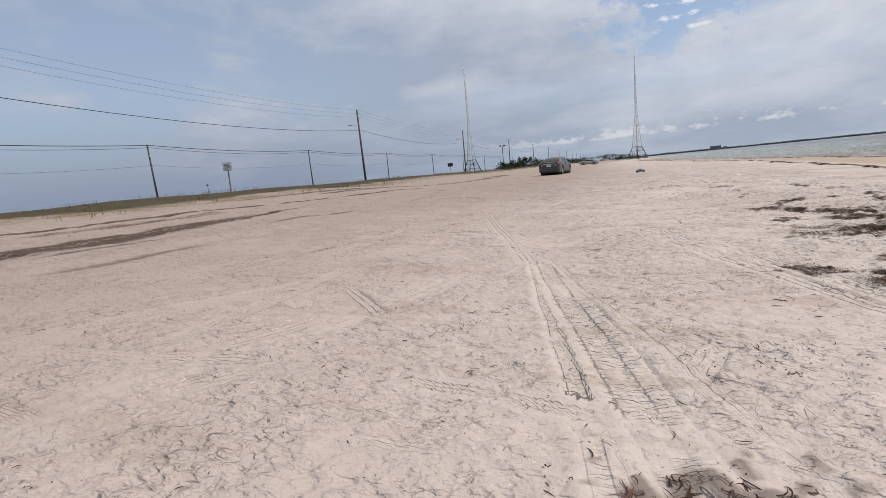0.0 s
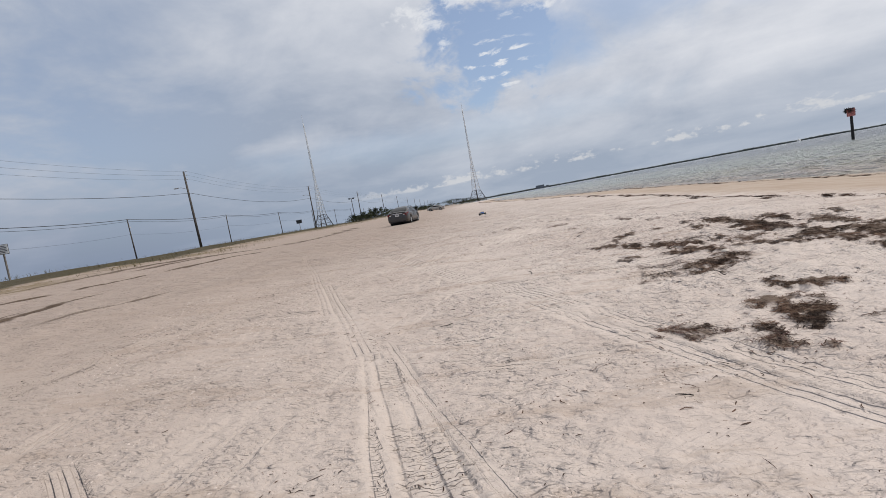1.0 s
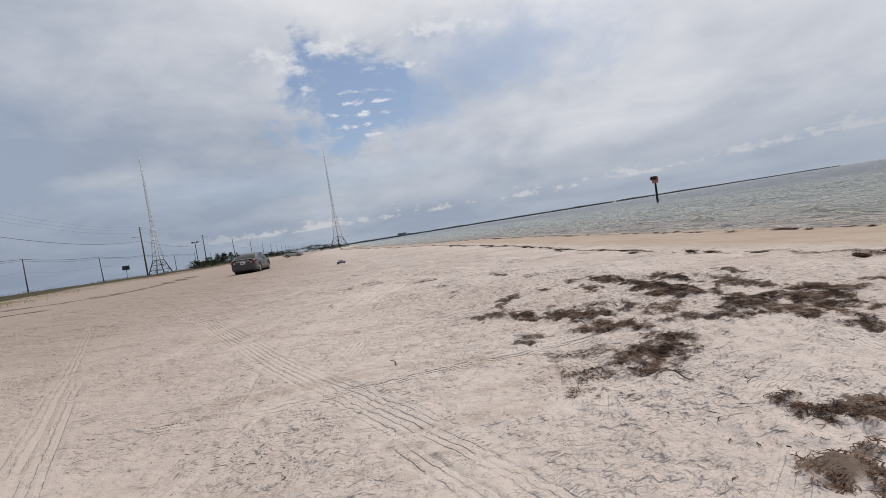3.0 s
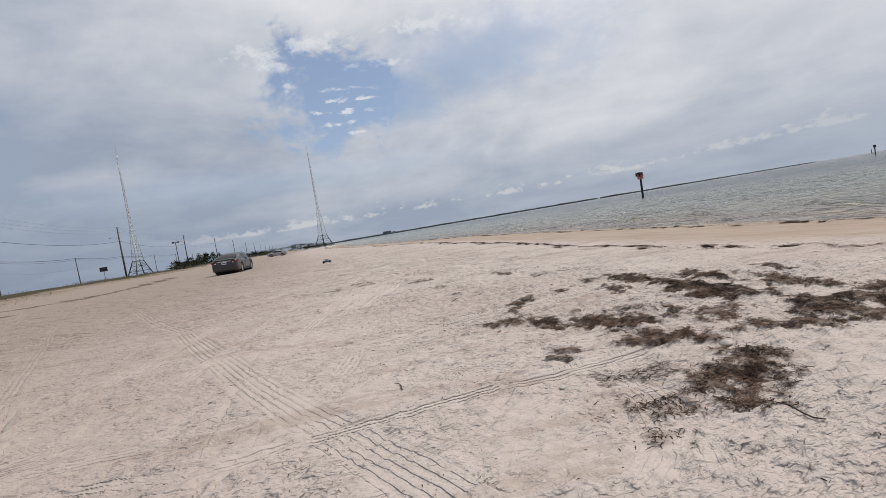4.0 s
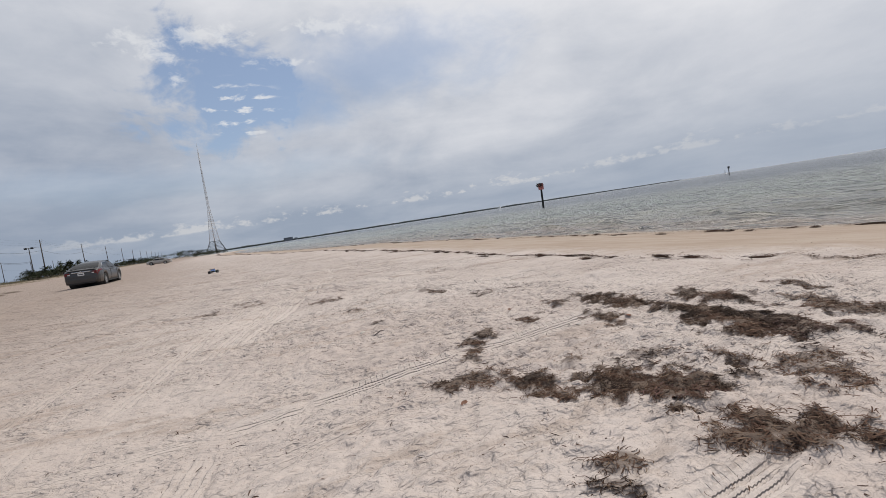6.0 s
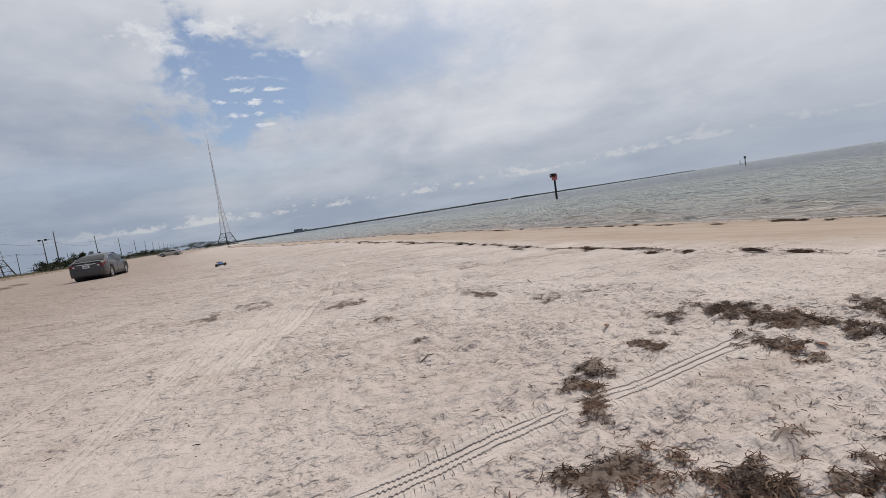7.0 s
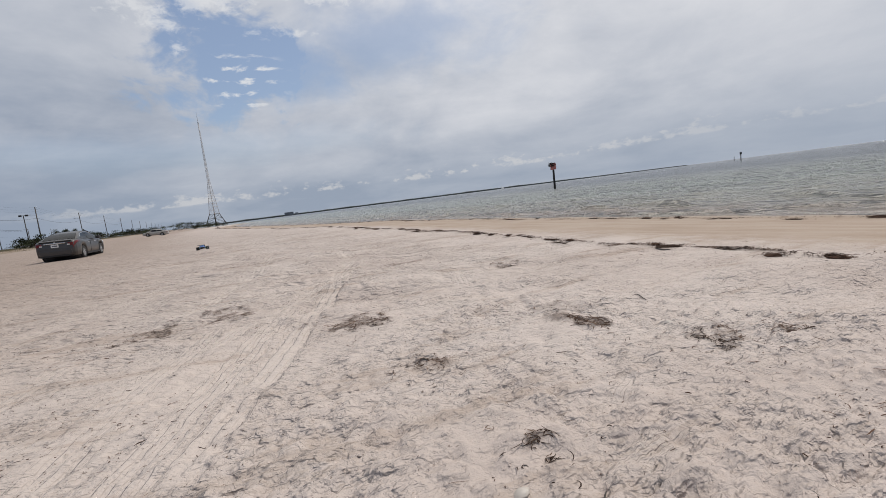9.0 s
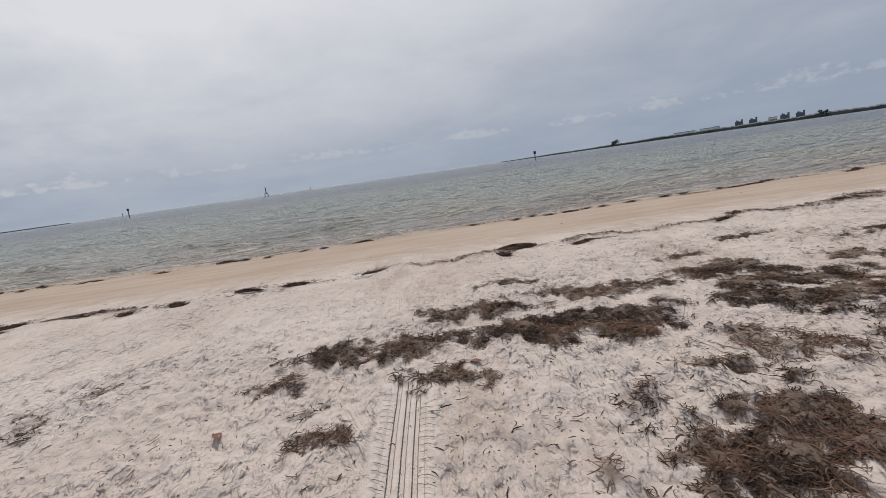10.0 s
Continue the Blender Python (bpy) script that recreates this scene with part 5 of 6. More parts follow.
def daybeacon(name, x, y, top, board, mat, label):
    b = thing(name, label, "channel marker", "channel markers in the bay", at=pose(x, y, -0.25, 0.8, 0.6, math.degrees(math.atan2(-y + 5, -x + 3)) + 90))
    r = 0.16 + top * 0.008
    part("pile", Geo().tube([(0, 0, -2.5), (0, 0, top * 0.6), (0, 0, top)], [r * 1.1, r, r * 0.9], 10), PILE, b, smooth=True)
    if board:
        w, z = board, top + 0.1
        tri = [(-w * 0.42, z - w * 0.62), (w * 0.42, z - w * 0.62), (w * 0.42, z + w * 0.36), (-w * 0.42, z + w * 0.36)]
        for s in (-1, 1):
            g = Geo().grid([[(p[0], s * 0.26, p[1]) for p in tri], [(p[0], s * 0.30, p[1]) for p in tri]], True, True)
            part("daymark", g, mat, b, "faded red square board" if mat is RED_BOARD else "dark square board")
        part("bracket", Geo().box((0, 0, z - 0.2), (0.2, 0.5, 0.2), 0.03), PILE, b)
    return b


mk = daybeacon("daybeacon", 86.5, 52.2, 4.35, 1.25, RED_BOARD, "dark pile with red board and a heap of sticks on top")
rng = random.Random(3)
g = Geo()
for _ in range(170):
    a, rr = rng.uniform(0, 6.28), rng.uniform(0, 0.72)
    c = Vector((-0.22 + 0.8 * rr * math.cos(a), rr * math.sin(a) * 0.9, 4.45 + rng.uniform(-0.15, 0.5)))
    d = Vector((rng.gauss(0, 1), rng.gauss(0, 1), rng.gauss(0, 0.35))).normalized() * rng.uniform(0.2, 0.45)
    g.tube([c - d, c + d], 0.03, 4, False)
part("nest", g, NEST, mk, "untidy heap of dark sticks")
for b, r, top, board in ((80.65, 252, 3.6, 1.0), (80.1, 420, 3.2, 0), (99.0, 520, 3.9, 0), (126.0, 205, 3.2, 1.2)):
    x, y = bearing(b, r)
    daybeacon("daybeacon", x + 4.3, y + 7.7, top, board, PILE, "dark pile marker standing far out in the water")
x, y = bearing(94.1, 430)
tr = thing("light_beacon", "far steel beacon on a splayed frame in the bay", "channel marker", "channel markers in the bay", at=pose(x + 4.3, y + 7.7, -0.25))
for sx in (-1, 1):
    for sy in (-1, 1):
        part("leg", Geo().tube([(sx * 1.5, sy * 1.5, -2), (sx * 1.2, sy * 1.2, 2.6)], 0.22, 6), PILE, tr)
part("platform", Geo().box((0, 0, 2.7), (3.0, 3.0, 0.3), 0.05), PILE, tr)
part("mast", Geo().tube([(0, 0, 2.7), (0, 0, 7.6)], [0.45, 0.3], 8), PILE, tr)
part("lantern", Geo().lathe([(7.5, 0.35), (8.2, 0.35), (8.4, 0.1)], 10, axis="z"), PILE, tr)

# ---- far shores ----


def shore_strip(b0, b1, dist, rise, seed, label, taper):
    """A low wooded shore seen across the water."""
    rng = random.Random(seed)
    g, n = Geo(), 420
    rows = []
    for k in range(n + 1):
        f = k / n
        b = b0 + (b1 - b0) * f
        x, y = bearing(b, dist)
        x2, y2 = bearing(b, dist * 1.10)
        h = rise * min(1, taper(f)) * (0.74 + 0.22 * float(grain(k, 0, 14, seed)) + 0.16 * (float(grain(k, 0, 1.6, seed + 1)) - 0.5) + 0.12 * (float(grain(k, 0, 0.8, seed + 2)) - 0.5)) + 0.2
        rows.append([(x, y, -0.6), (x, y, h * 0.7 - 0.25), ((x + x2) / 2, (y + y2) / 2, h - 0.25), (x2, y2, h * 0.7 - 0.25), (x2, y2, -0.6)])
    g.grid(rows)
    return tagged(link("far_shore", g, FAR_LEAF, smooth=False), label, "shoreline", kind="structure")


shore_strip(75.6, 20.0, 1500, 5.6, 11, "low dark wooded shore across the bay", lambda f: 0.35 + 2.0 * f)
shore_strip(121.4, 171.0, 900, 7.2, 13, "low wooded shore on the far side of the bay", lambda f: 0.18 + 1.7 * f)
rng = random.Random(21)
for b, d, sz, n in ((134.75, 880, (8.5, 8.5, 6.0), 500), (153.6, 880, (7, 7, 6.5), 400)):
    x, y = bearing(b, d)
    tree = thing("far_tree", "round dark tree standing out of the far shoreline", "tree", "trees on the far shore", at=pose(x + 4, y + 7.6, 0))
    part("trunk", Geo().tube([(0, 0, -0.5), (0.2, 0, 2.5), (0.3, 0.2, 5)], [0.6, 0.5, 0.3], 7), BARK, tree)
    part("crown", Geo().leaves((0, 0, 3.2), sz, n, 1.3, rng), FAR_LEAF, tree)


def block(name, b, d, w, depth, h, mat, label, rows_n, cols_n, base=0.0, group=""):
    x, y = bearing(b, d)
    o = thing(name, label, "building", group, at=pose(x + 4, y + 7.6, base, 0, 0, -b))
    part("wall", Geo().box((0, 0, h / 2), (w, depth, h)), mat, o)
    part("roof", Geo().box((0, 0, h + 0.4), (w * 1.02, depth * 1.02, 0.8)), DULL_BLOCK, o)
    for i in range(rows_n):
        for j in range(cols_n):
            c = part("window", Geo().box((-w / 2 + w * (j + 0.5) / cols_n, -depth / 2 - 0.1, h * (i + 0.6) / (rows_n + 0.2)), (w / cols_n * 0.62, 0.3, h / rows_n * 0.45)), WINDOW_DARK, o)
    return o


block("hotel", 30.0, 1480, 26, 14, 9.6, DULL_BLOCK, "grey multi-storey waterfront block far across the bay", 4, 8)
block("hotel", 30.85, 1480, 9, 12, 6.0, DULL_BLOCK, "low grey wing beside a far waterfront block", 2, 3)
for b, w, h in ((146.75, 9.5, 13.0), (147.95, 9.5, 13.4), (150.5, 10.0, 13.2), (151.7, 9.5, 13.2)):
    o = block("plant_block", b, 960, w, 9, h * 0.82, DULL_BLOCK, "grey boxy industrial block behind the far shoreline", 3, 2, 0, "industrial blocks across the bay")
    part("stair_tower", Geo().box((w * 0.58, 0, h * 0.56), (w * 0.3, 7, h * 1.12), 0.1), DULL_BLOCK, o)
    part("plant_room", Geo().box((-w * 0.1, 0, h * 0.9), (w * 0.45, 6, h * 0.2), 0.1), DULL_BLOCK, o)
    part("flue", Geo().tube([(-w * 0.2, 0, h * 0.95), (-w * 0.2, 0, h * 1.1)], 0.6, 8), DULL_BLOCK, o)
for b, w, h in ((141.9, 34, 5.6), (144.0, 22, 6.2), (149.6, 12, 8.5), (144.9, 10, 6.9)):
    block("storage_shed", b, 965, w, 10, h + 1.6, WHITE, "long pale low shed behind the far shoreline", 1, 5, 0, "sheds across the bay")
x, y = bearing(55.45, 1350)
boat = thing("boat", "small white motor vessel far out in the bay", "boat", at=pose(x, y, -0.3, 0, 0, 20))
hull = Geo().grid([[(-9, -2.2, 0), (-9, -2.4, 2.2), (-9, 2.4, 2.2), (-9, 2.2, 0)], [(3, -2.2, 0), (3, -2.6, 2.4), (3, 2.6, 2.4), (3, 2.2, 0)], [(9.5, -0.2, 0.4), (10, -0.3, 3.2), (10, 0.3, 3.2), (9.5, 0.2, 0.4)]], True, True)
part("hull", hull, WHITE, boat)
part("cabin", Geo().box((-2.5, 0, 3.7), (7, 3.6, 2.8), 0.3), WHITE, boat)
part("mast", Geo().tube([(-2, 0, 5), (-2, 0, 9)], 0.25, 6), WHITE, boat)

# ---- scrub and palms along the bank ----
rng = random.Random(5)


def bush(x, y, w, h, n, label="dense dark green scrub bush on the bank"):
    o = thing("bush", label, "bush", "scrub along the bank", at=pose(x, y, stand(x, y), 0, 0, rng.uniform(0, 360)))
    g = Geo()
    for k in range(5):
        a = rng.uniform(0, 6.28)
        g.tube([(0, 0, -0.2), (0.25 * w * math.cos(a), 0.25 * w * math.sin(a), h * 0.3), (0.4 * w * math.cos(a), 0.4 * w * math.sin(a), h * 0.6)], [0.07, 0.05, 0.02], 5)
    part("stem", g, BARK, o)
    part("crown", Geo().leaves((0, 0, h * 0.45), (w * 0.62, w * 0.62, h * 0.55), n, 0.11 + h * 0.03, rng, 0.1), LEAF, o)


for q, p, w, h in ((128, 26, 3.2, 1.4), (150, 30, 4.5, 2.0), (158, 31, 3.6, 2.3), (168, 29, 5.0, 1.9), (176, 31, 4, 2.6), (186, 27, 5, 1.8), (198, 28, 5.5, 2.2), (207, 26, 5, 1.9), (218, 25, 6, 1.7), (140, 28, 3, 1.3), (228, 20, 6, 1.9), (236, 12, 6, 2.0),
                   (240, 6, 6.5, 2.2), (243, 1, 6.5, 2.6), (247, -3, 7, 3.0), (250, -6, 6, 2.4), (254, -9, 6, 2.0), (256, -12, 5, 1.6), (252, 2, 7, 2.6)):
    x, y = from_land(q + rng.uniform(-1.5, 1.5), p + rng.uniform(-1, 1))
    bush(x, y, w * 1.3, h * 1.3, 640)
for q in range(84, 330, 4):
    x, y = from_land(q + rng.uniform(-2.5, 2.5), rng.uniform(31, 40) if q < 220 else rng.uniform(14, 36))
    if math.degrees(math.atan2(x - 2, y - 4)) > 6.5:
        bush(x, y, rng.uniform(3.2, 6.5), rng.uniform(0.7, 1.5) if q < 140 else rng.uniform(1.1, 2.2), 420)


def palm(x, y, h):
    o = thing("palm_tree", "short cabbage palm with a ragged round head", "palm", "palms along the bank", at=pose(x, y, stand(x, y), rng.uniform(-4, 4), rng.uniform(-4, 4), rng.uniform(0, 360)))
    part("trunk", Geo().tube([(0, 0, -0.4), (0.1, 0.05, h * 0.5), (0.05, 0.1, h)], [0.22, 0.17, 0.15], 8), BARK, o, smooth=True)
    g = Geo()
    for k in range(26):
        a, e = rng.uniform(0, 6.28), rng.uniform(-0.5, 1.2)
        l = rng.uniform(1.0, 1.5)
        d = Vector((math.cos(a) * math.cos(e), math.sin(a) * math.cos(e), math.sin(e)))
        c = Vector((0.05, 0.1, h))
        side = d.cross(Vector((0, 0, 1))).normalized()
        for j in range(9):
            t = (j - 4) / 4
            tip = c + d * l * (1 - 0.25 * t * t) + side * t * 0.55 * l + Vector((0, 0, -0.35 * l * abs(t) - 0.15))
            mid = c + d * l * 0.5
            g.poly([mid, mid.lerp(tip, 0.5) + side * 0.06, tip, mid.lerp(tip, 0.5) - side * 0.06])
        g.tube([c, c + d * l * 0.5], 0.02, 4)
    part("crown", g, LEAF, o, "fan-shaped dusty fronds")


for q, p, h in ((196, 33, 3.1), (199, 36, 3.7), (203, 32, 3.3), (208, 35, 3.9), (212, 31, 3.0), (216, 34, 3.5)):
    palm(*from_land(q, p), h)


# ---- loose growth and wrack: ribbons of weed and grass ----


def ribbons(name, x, y, z, length, width, lift, mat, seed, rise=0.0, flow=0.0, tilt=0.5, curl=1.1):
    """Many curved strips in one mesh, lying on or standing out of the sand."""
    r = np.random.RandomState(seed)
    n, k = len(x), 5
    head, bend = r.uniform(0, 2 * math.pi, n), r.normal(0, curl, n)
    if flow:
        head = 6.3 * grain(x, y, 0.5, 91) + 1.5 * grain(x, y, 0.12, 92) + r.normal(0, flow, n) + math.pi * (r.uniform(0, 1, n) < 0.5)
    px, py, pz = np.array(x, float), np.array(y, float), np.array(z, float)
    pts, ths = [], []
    step = length / (k - 1)
    th, climb = head, np.full(n, rise) + r.normal(0, 0.12, n) * (rise > 0)
    for i in range(k):
        f = i / (k - 1)
        arch = lift * (np.sin(math.pi * f) * r.uniform(0.2, 1.0, n) + r.uniform(0, 0.35, n))
        pts.append(np.stack([px, py, pz + arch], -1))
        ths.append(th)
        px, py, pz = px + np.cos(th) * step * np.cos(climb), py + np.sin(th) * step * np.cos(climb), pz + np.sin(climb) * step
        th, climb = th + bend / (k - 1), climb * 0.86
    co = np.zeros((n, k, 2, 3))
    tip = [0.5, 1, 1, 0.85, 0.25]
    roll = r.normal(0, tilt, n)
    for i in range(k):
        side = np.stack([-np.sin(ths[i]) * np.cos(roll), np.cos(ths[i]) * np.cos(roll), np.sin(roll)], -1) * (width * tip[i] / 2)[:, None]
        co[:, i, 0], co[:, i, 1] = pts[i] - side, pts[i] + side
    me = bpy.data.meshes.new(name)
    me.vertices.add(n * k * 2)
    me.vertices.foreach_set("co", co.astype(np.float32).ravel())
    base = (np.arange(n) * k * 2)[:, None, None]
    quad = np.array([[2 * i, 2 * i + 1, 2 * i + 3, 2 * i + 2] for i in range(k - 1)])[None]
    faces = (base + quad).reshape(-1, 4)
    me.loops.add(faces.size)
    me.loops.foreach_set("vertex_index", faces.astype(np.int32).ravel())
    me.polygons.add(len(faces))
    me.polygons.foreach_set("loop_start", np.arange(0, faces.size, 4, dtype=np.int32))
    me.update(calc_edges=True)
    me.materials.append(mat)
    return new(name, me)


def top_of(x, y):
    return lie(x, y) + relief(x, y)[0]


def scatter(n, seed, x0, x1, y0, y1, keep):
    r = np.random.RandomState(seed)
    x, y = r.uniform(x0, x1, n), r.uniform(y0, y1, n)
    ok = r.uniform(0, 1, n) < keep(x, y)
    return x[ok], y[ok]


for k, (cx, cy, a, b, turn, thick) in enumerate(PATCHES):
    reach = max(a, b) * 1.7 + 0.1
    n = int(2 * reach * 2 * reach * (10500 if thick > 0.33 and cy > 1.6 else 1800))
    x, y = scatter(n, 100 + k, cx - reach, cx + reach, cy - reach, cy + reach, lambda u, v: np.clip(litter_at(u, v) ** 1.3 * 1.1, 0.004, 1) * (nearest_patch(u, v) == k))
    r = np.random.RandomState(k)
    red = any(math.hypot(cx - u, cy - v) < 0.2 for u, v in REDDISH)
    patch = thing("seaweed_patch", "matted dark brown dried seagrass with reddish strands" if red else ("thin scatter of dark seagrass strands on sand" if thick < 0.5 else "matted patch of dark brown dried seagrass on sand"), "seaweed", "seagrass patches on the beach")
    ob = ribbons("strand_mat", x, y, top_of(x, y) + 0.002 + 0.004 * thick, r.uniform(0.02, 0.075, len(x)), r.uniform(0.0025, 0.0065, len(x)), 0.006 * thick, WEED, 200 + k, flow=0.9, tilt=0.25, curl=2.0)
    tagged(ob, kind="stuff").parent = patch
    pick = slice(None, None, 5 if red else 8)
    ob = ribbons("top_layer", x[pick], y[pick], top_of(x[pick], y[pick]) + 0.008, r.uniform(0.02, 0.075, len(x[pick])), r.uniform(0.0025, 0.0065, len(x[pick])), 0.006, WEED_RED if red else STALK, 300 + k, flow=0.9, tilt=0.25, curl=2.0)
    tagged(ob, "rusty red strands" if red else "paler brown strands", kind="stuff").parent = patch

x, y = scatter(420000, 9, -5, 12, -2, 20, lambda u, v: np.where(shore_of(u, v) > 4.3, np.clip((grain(u, v, 1.4, 71) - 0.25) * 0.55, 0, 1) * np.clip(1.3 - abs(land_p(u, v) + 2.5) / 8.0, 0.12, 1), 0.008) * 0.085 * (1.2 + 22.0 * grain(u, v, 0.3, 72) ** 4 + 6.0 * np.clip(litter_at(u, v), 0, 0.5)))
r = np.random.RandomState(8)
tagged(ribbons("loose_strands", x, y, top_of(x, y) + 0.001, 0.010 + 0.065 * r.uniform(0, 1, len(x)) ** 3.5, r.uniform(0.002, 0.006, len(x)), 0.003, WEED, 9, curl=0.8), "scattered short strands of dry seagrass over the sand", "seaweed", kind="stuff")


def crumbs(name_label, seed, n, x0, x1, y0, y1, small, large):
    """Torn flakes and crumbs of the sand's crust: low irregular pyramids, longer than wide."""
    def keep(u, v):
        p = np.clip(2.4 * grain(u, v, 0.55, 93) * grain(u, v, 0.16, 94) + 0.12, 0, 1)
        return np.where(shore_of(u, v) > 4.9, p, 0.0) * (litter_at(u, v) < 0.3)

    x, y = scatter(n, seed, x0, x1, y0, y1, keep)
    _, trod, *_ = relief(x, y)
    x, y = x[trod < 0.25], y[trod < 0.25]
    m, r = len(x), np.random.RandomState(seed + 1)
    size = small + (large - small) * r.uniform(0, 1, m) ** 2.5
    turn = radians(-24) + r.normal(0, 0.5, m)
    z = top_of(x, y)
    co = np.zeros((m, 6, 3))
    for k in range(5):
        a = 2 * math.pi * k / 5 + r.uniform(-0.4, 0.4, m)
        d = size * r.uniform(0.6, 1.25, m)
        u, v = d * np.cos(a), d * np.sin(a) * 0.55
        co[:, k] = np.stack([x + u * np.cos(turn) - v * np.sin(turn), y + u * np.sin(turn) + v * np.cos(turn), z - 0.25 * size], -1)
    u, v = size * r.uniform(-0.4, 0.4, m), size * r.uniform(-0.25, 0.25, m)
    co[:, 5] = np.stack([x + u, y + v, z + size * r.uniform(0.2, 0.45, m)], -1)
    me = bpy.data.meshes.new("sand_crumbs")
    me.vertices.add(m * 6)
    me.vertices.foreach_set("co", co.astype(np.float32).ravel())
    faces = ((np.arange(m) * 6)[:, None, None] + np.array([[k, (k + 1) % 5, 5] for k in range(5)])[None]).reshape(-1, 3)
    me.loops.add(faces.size)
    me.loops.foreach_set("vertex_index", faces.astype(np.int32).ravel())
    me.polygons.add(len(faces))
    me.polygons.foreach_set("loop_start", np.arange(0, faces.size, 3, dtype=np.int32))
    me.update(calc_edges=True)
    me.materials.append(CRUMB)
    tagged(new("sand_crumbs", me), name_label, "sand", kind="stuff")


crumbs("small torn crumbs of pale sand crust strewn over the beach", 501, 70000, -1.5, 9.0, 1.0, 11.5, 0.006, 0.021)


def wrack(seed, n, q0, q1, size, name_label):
    r = np.random.RandomState(seed)
    q = r.uniform(q0, q1, n)
    s = np.where(r.uniform(0, 1, n) < 0.68, r.normal(5.3, 0.35, n), r.normal(0.75, 0.3, n))
    x, y = from_land(q, waterline(q) + s)
    w = wrack_at(x, y)
    ok = r.uniform(0, 1, n) < np.clip(w * 1.3 - 0.1, 0, 1)
    x, y = x[ok], y[ok]
    m = len(x)
    tagged(ribbons("wrack_line", x, y, top_of(x, y) + 0.01 * size, r.uniform(0.03, 0.09, m) * size, r.uniform(0.004, 0.009, m) * size, 0.014 * size, WEED, seed), name_label, "seaweed", kind="stuff")


# low heaps of weed left along both lines
CLUMP_LABEL = "low dark heap of washed-up seagrass on the strand"


def clump_mesh(seed):
    rng = random.Random(seed)
    g, rows = Geo(), []
    for k in range(6):
        f = k / 5
        ring = []
        for j in range(18):
            a = 2 * math.pi * j / 18
            edge = 1 + 0.38 * (float(grain(j * 0.9 + seed * 7, k * 0.2, 1.6, 95)) - 0.5) * 2
            r = edge * math.sqrt(1 - f * f * 0.98)
            ring.append((0.5 * r * math.cos(a), 0.5 * r * math.sin(a), f * (0.75 + 0.25 * math.sin(3 * a + seed)) - 0.12 + rng.uniform(-0.05, 0.05)))
        rows.append(ring)
    me = bpy.data.meshes.new("wrack_clump")
    g.grid(rows, True, True)
    me.from_pydata(g.v, [], g.f)
    me.materials.append(WEED)
    me.update()
    return me


heap_meshes = [clump_mesh(k) for k in range(5)]
rng = random.Random(77)
heaps = [(9.34, 4.41, 0.60, 0.2, 0.09, 75), (8.65, 3.80, 0.4, 0.14, 0.06, 70), (9.05, 4.85, 0.45, 0.12, 0.05, 75)]
q = -13.0
while q < 60:
    near = q < 25
    for line, chance in ((5.35, 0.62), (0.72, 0.85)):
        if rng.random() < chance * min(1.4, max(0.1 if line > 2 else 0.4, 2.6 * float(grain(q, line, 1.9, 96)) - 0.55)):
            s = line + 0.9 * (float(grain(q, 0, 5.0, 41)) - 0.5) * (line > 2) + rng.gauss(0, 0.14)
            x, y = from_land(q + rng.uniform(-0.3, 0.3), float(waterline(q)) + s)
            heaps.append((x, y, (0.12 + 0.6 * rng.random() ** 2) * (1 if near else 1.8), rng.uniform(0.05, 0.17) * (1 if near else 1.6), rng.uniform(0.025, 0.07) * (1 if near else 1.4), 70.4 + rng.gauss(0, 14)))
    q += rng.uniform(0.25, 0.75) if near else rng.uniform(0.8, 2.2)
loose_x, loose_y = [], []
for k, (x, y, l, w, h, turn) in enumerate(heaps):
    for _ in range(150 if math.hypot(x, y) < 30 else 0):
        u, v, t = rng.gauss(0, 0.33) * l, rng.gauss(0, 0.38) * w, radians(turn)
        loose_x.append(x + u * math.cos(t) - v * math.sin(t))
        loose_y.append(y + u * math.sin(t) + v * math.cos(t))
    ob = new("wrack_clump", heap_meshes[k % 5])
    ob.matrix_basis = pose(x, y, float(lie(x, y)), 0, 0, turn) @ Matrix.Diagonal((l * 0.9, w * 0.9, h * 0.7, 1))
    tagged(ob, CLUMP_LABEL, "seaweed", "heaps of seagrass along the shore")

loose_x, loose_y = np.array(loose_x), np.array(loose_y)
r = np.random.RandomState(6)
tagged(ribbons("wrack_line", loose_x, loose_y, lie(loose_x, loose_y) + r.uniform(0.0, 0.025, len(loose_x)), r.uniform(0.03, 0.10, len(loose_x)), r.uniform(0.003, 0.008, len(loose_x)), 0.014, WEED, 6, tilt=0.35, curl=2.0), "tangled dark seagrass strands spread over the shore heaps", "seaweed", kind="stuff")
wrack(401, 70000, -14, 22, 1.0, "broken dark lines of washed-up seagrass along the strand")
wrack(402, 40000, 22, 70, 1.8, "dark wrack lines running on along the far strand")
wrack(403, 24000, 70, 190, 3.5, "far thin dark wrack lines at the water's edge")

x, y = scatter(60000, 12, -70, 60, 10, 150, lambda u, v: np.where((shore_of(u, v) > 33) & (shore_of(u, v) < 50), np.clip(grain(u, v, 3.5, 81) * 2.2 - 0.85, 0, 1), 0.0))
r = np.random.RandomState(13)
tagged(ribbons("dune_grass", x, y, lie(x, y), r.uniform(0.18, 0.45, len(x)), r.uniform(0.012, 0.03, len(x)), 0.0, STRAW, 14, rise=1.1), "sparse yellowed grass on the low bank by the road", "grass", kind="stuff")

# ---- small things on the sand ----
rng = random.Random(31)


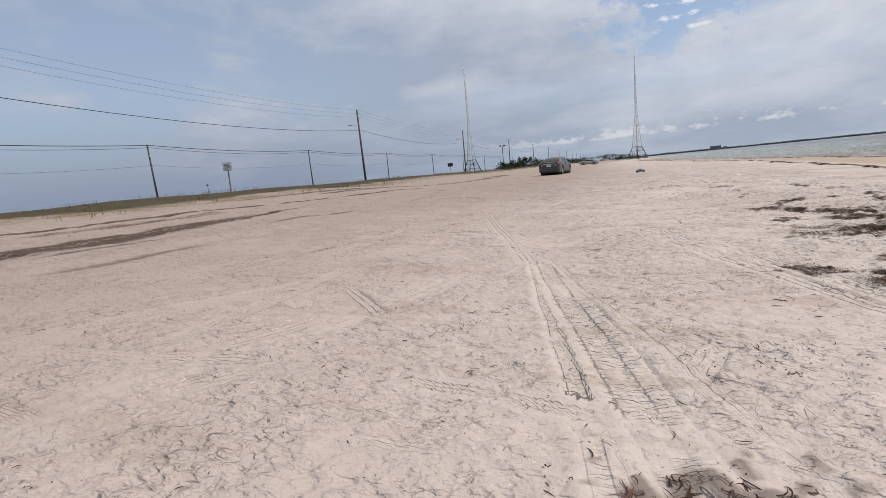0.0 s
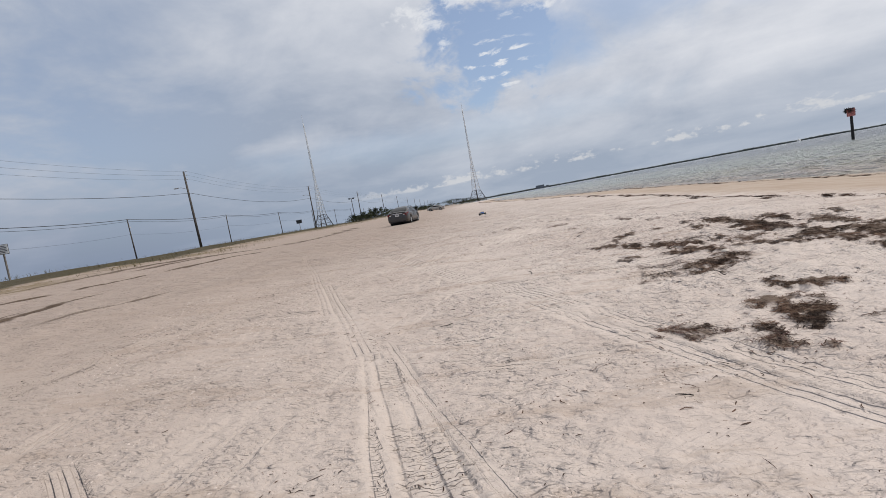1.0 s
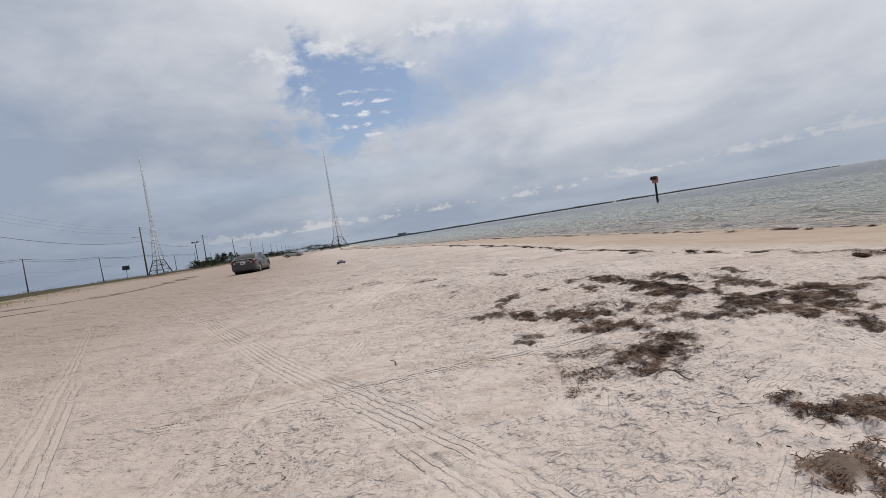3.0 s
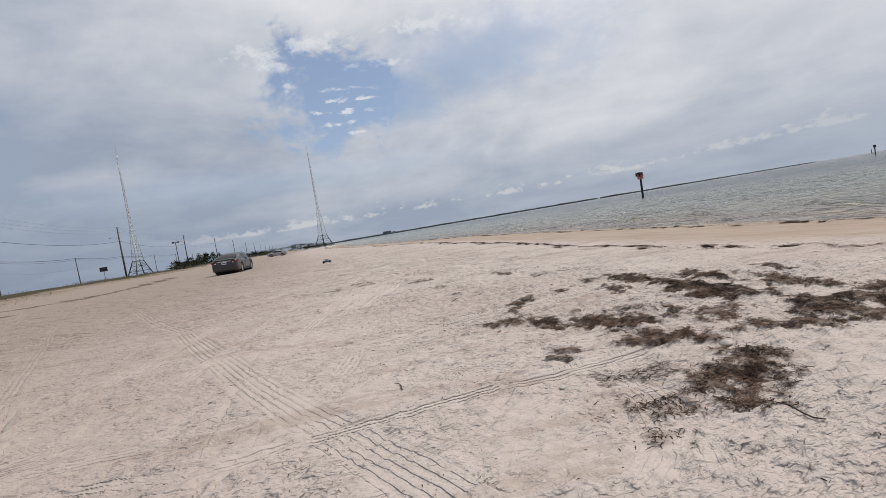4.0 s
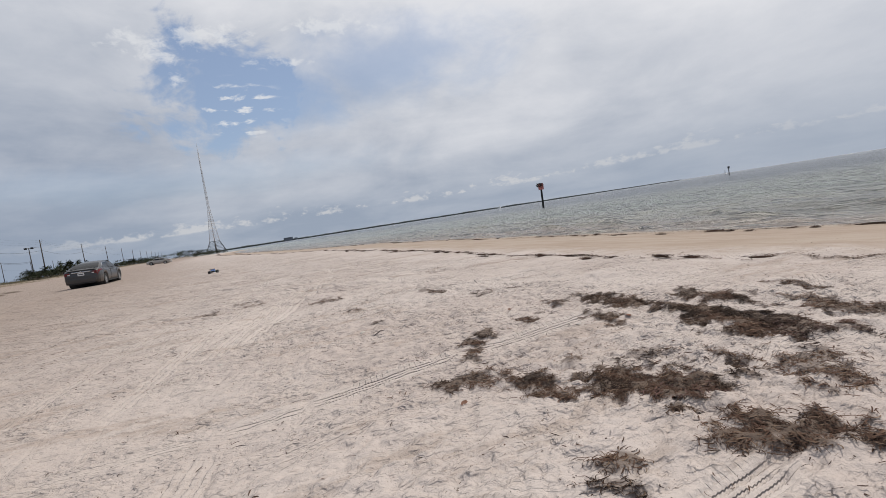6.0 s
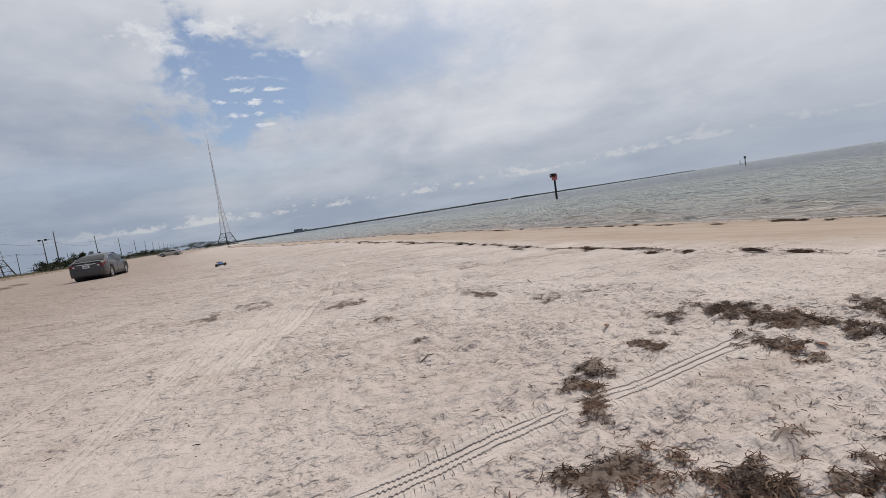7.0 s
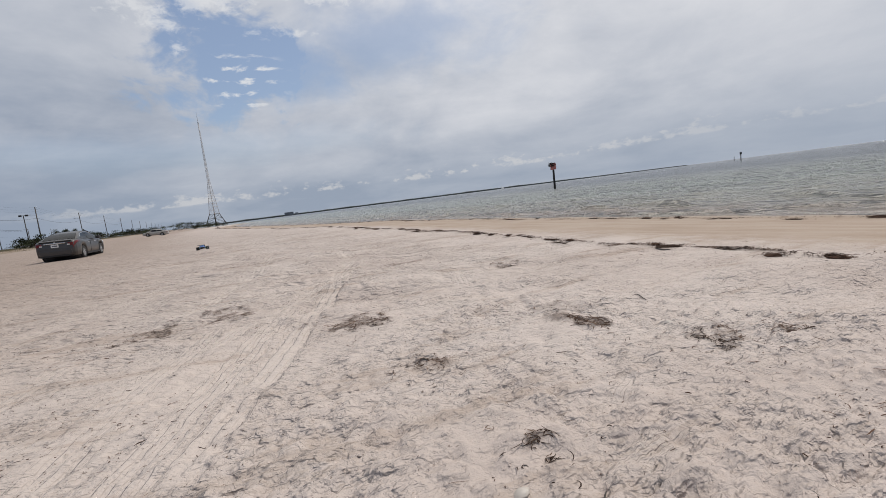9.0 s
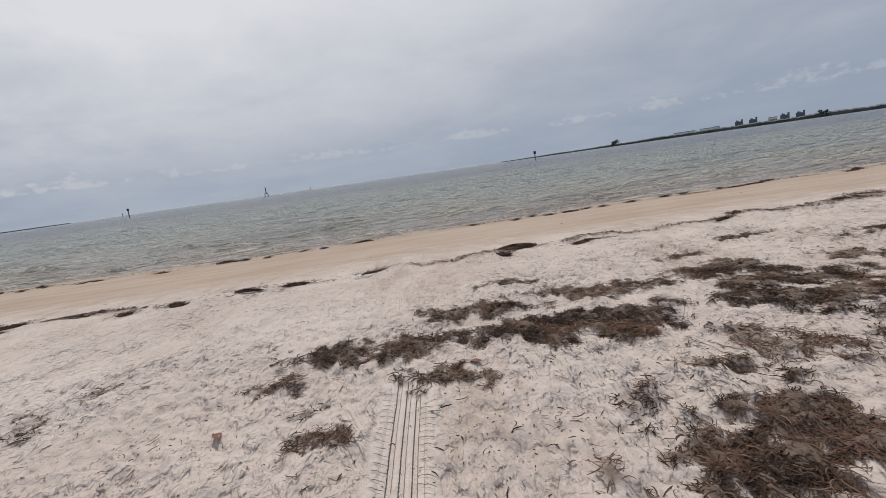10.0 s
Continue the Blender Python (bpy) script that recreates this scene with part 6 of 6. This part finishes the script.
def dead_leaf(x, y, turn):
    o = Geo()
    rows = []
    for k in range(6):
        f = k / 5
        w = 0.035 * math.sin(math.pi * (0.08 + 0.86 * f))
        rows.append([(-0.05 + 0.10 * f, -w, 0.012 + 0.01 * math.sin(3 * f)), (-0.05 + 0.10 * f, 0, 0.004 + 0.008 * f), (-0.05 + 0.10 * f, w, 0.014 + 0.012 * f)])
    ob = link("dead_leaf", o.grid(rows), LEAF_BROWN)
    place(tagged(ob, "curled reddish brown leaf lying on sand", "leaf", "fallen leaves on the sand"), pose(x, y, ground_z(x, y) - 0.002, 0, 0, turn) @ Matrix.Scale(0.55, 4))


for x, y, a in ((6.42, 7.77, 20), (6.33, 6.60, 70), (5.02, 5.90, 130), (4.62, 6.9, 10), (6.9, 5.0, 45)):
    dead_leaf(x, y, a)
for x, y, s in ((4.85, 5.05, 0.05), (3.9, 5.6, 0.03), (6.1, 6.9, 0.03), (5.5, 8.9, 0.035), (2.2, 4.6, 0.03), (7.4, 9.0, 0.03), (4.4, 9.6, 0.03)):
    g = Geo()
    rows = []
    for k in range(6):
        f = k / 5
        rows.append([(s * (0.15 + 0.85 * math.sin(math.pi / 2 * (1 - f) + 0.05)) * math.cos(a) * rng.uniform(0.9, 1.1), s * 0.75 * (0.15 + 0.85 * math.sin(math.pi / 2 * (1 - f) + 0.05)) * math.sin(a) * rng.uniform(0.9, 1.1), s * 0.5 * f) for a in [2 * math.pi * j / 9 for j in range(9)]])
    ob = link("shell", g.grid(rows, True, True), SHELL)
    place(tagged(ob, "bleached broken shell half sunk in sand", "shell", "shells on the sand"), pose(x, y, ground_z(x, y) - s * 0.06, rng.uniform(-8, 8), rng.uniform(-8, 8), rng.uniform(0, 360)))
for x, y, l, a in ((2.15, 2.9, 0.08, 110), (4.05, 4.35, 0.28, 35), (3.3, 6.5, 0.12, 70), (5.45, 8.66, 0.20, 10), (7.9, 9.3, 0.14, 60), (1.75, 5.15, 0.13, 150), (0.25, 1.05, 0.07, 10)):
    pts, h = [], radians(a)
    px, py = x, y
    for k in range(6):
        pts.append((px, py, ground_z(px, py) + 0.008))
        h += rng.uniform(-0.5, 0.5)
        px, py = px + math.cos(h) * l / 5, py + math.sin(h) * l / 5
    tagged(link("twig", Geo().tube(pts, [0.003, 0.004, 0.004, 0.0035, 0.003, 0.002], 6), NEST), "dark bent twig lying on the pale sand", "twig", "twigs on the sand")
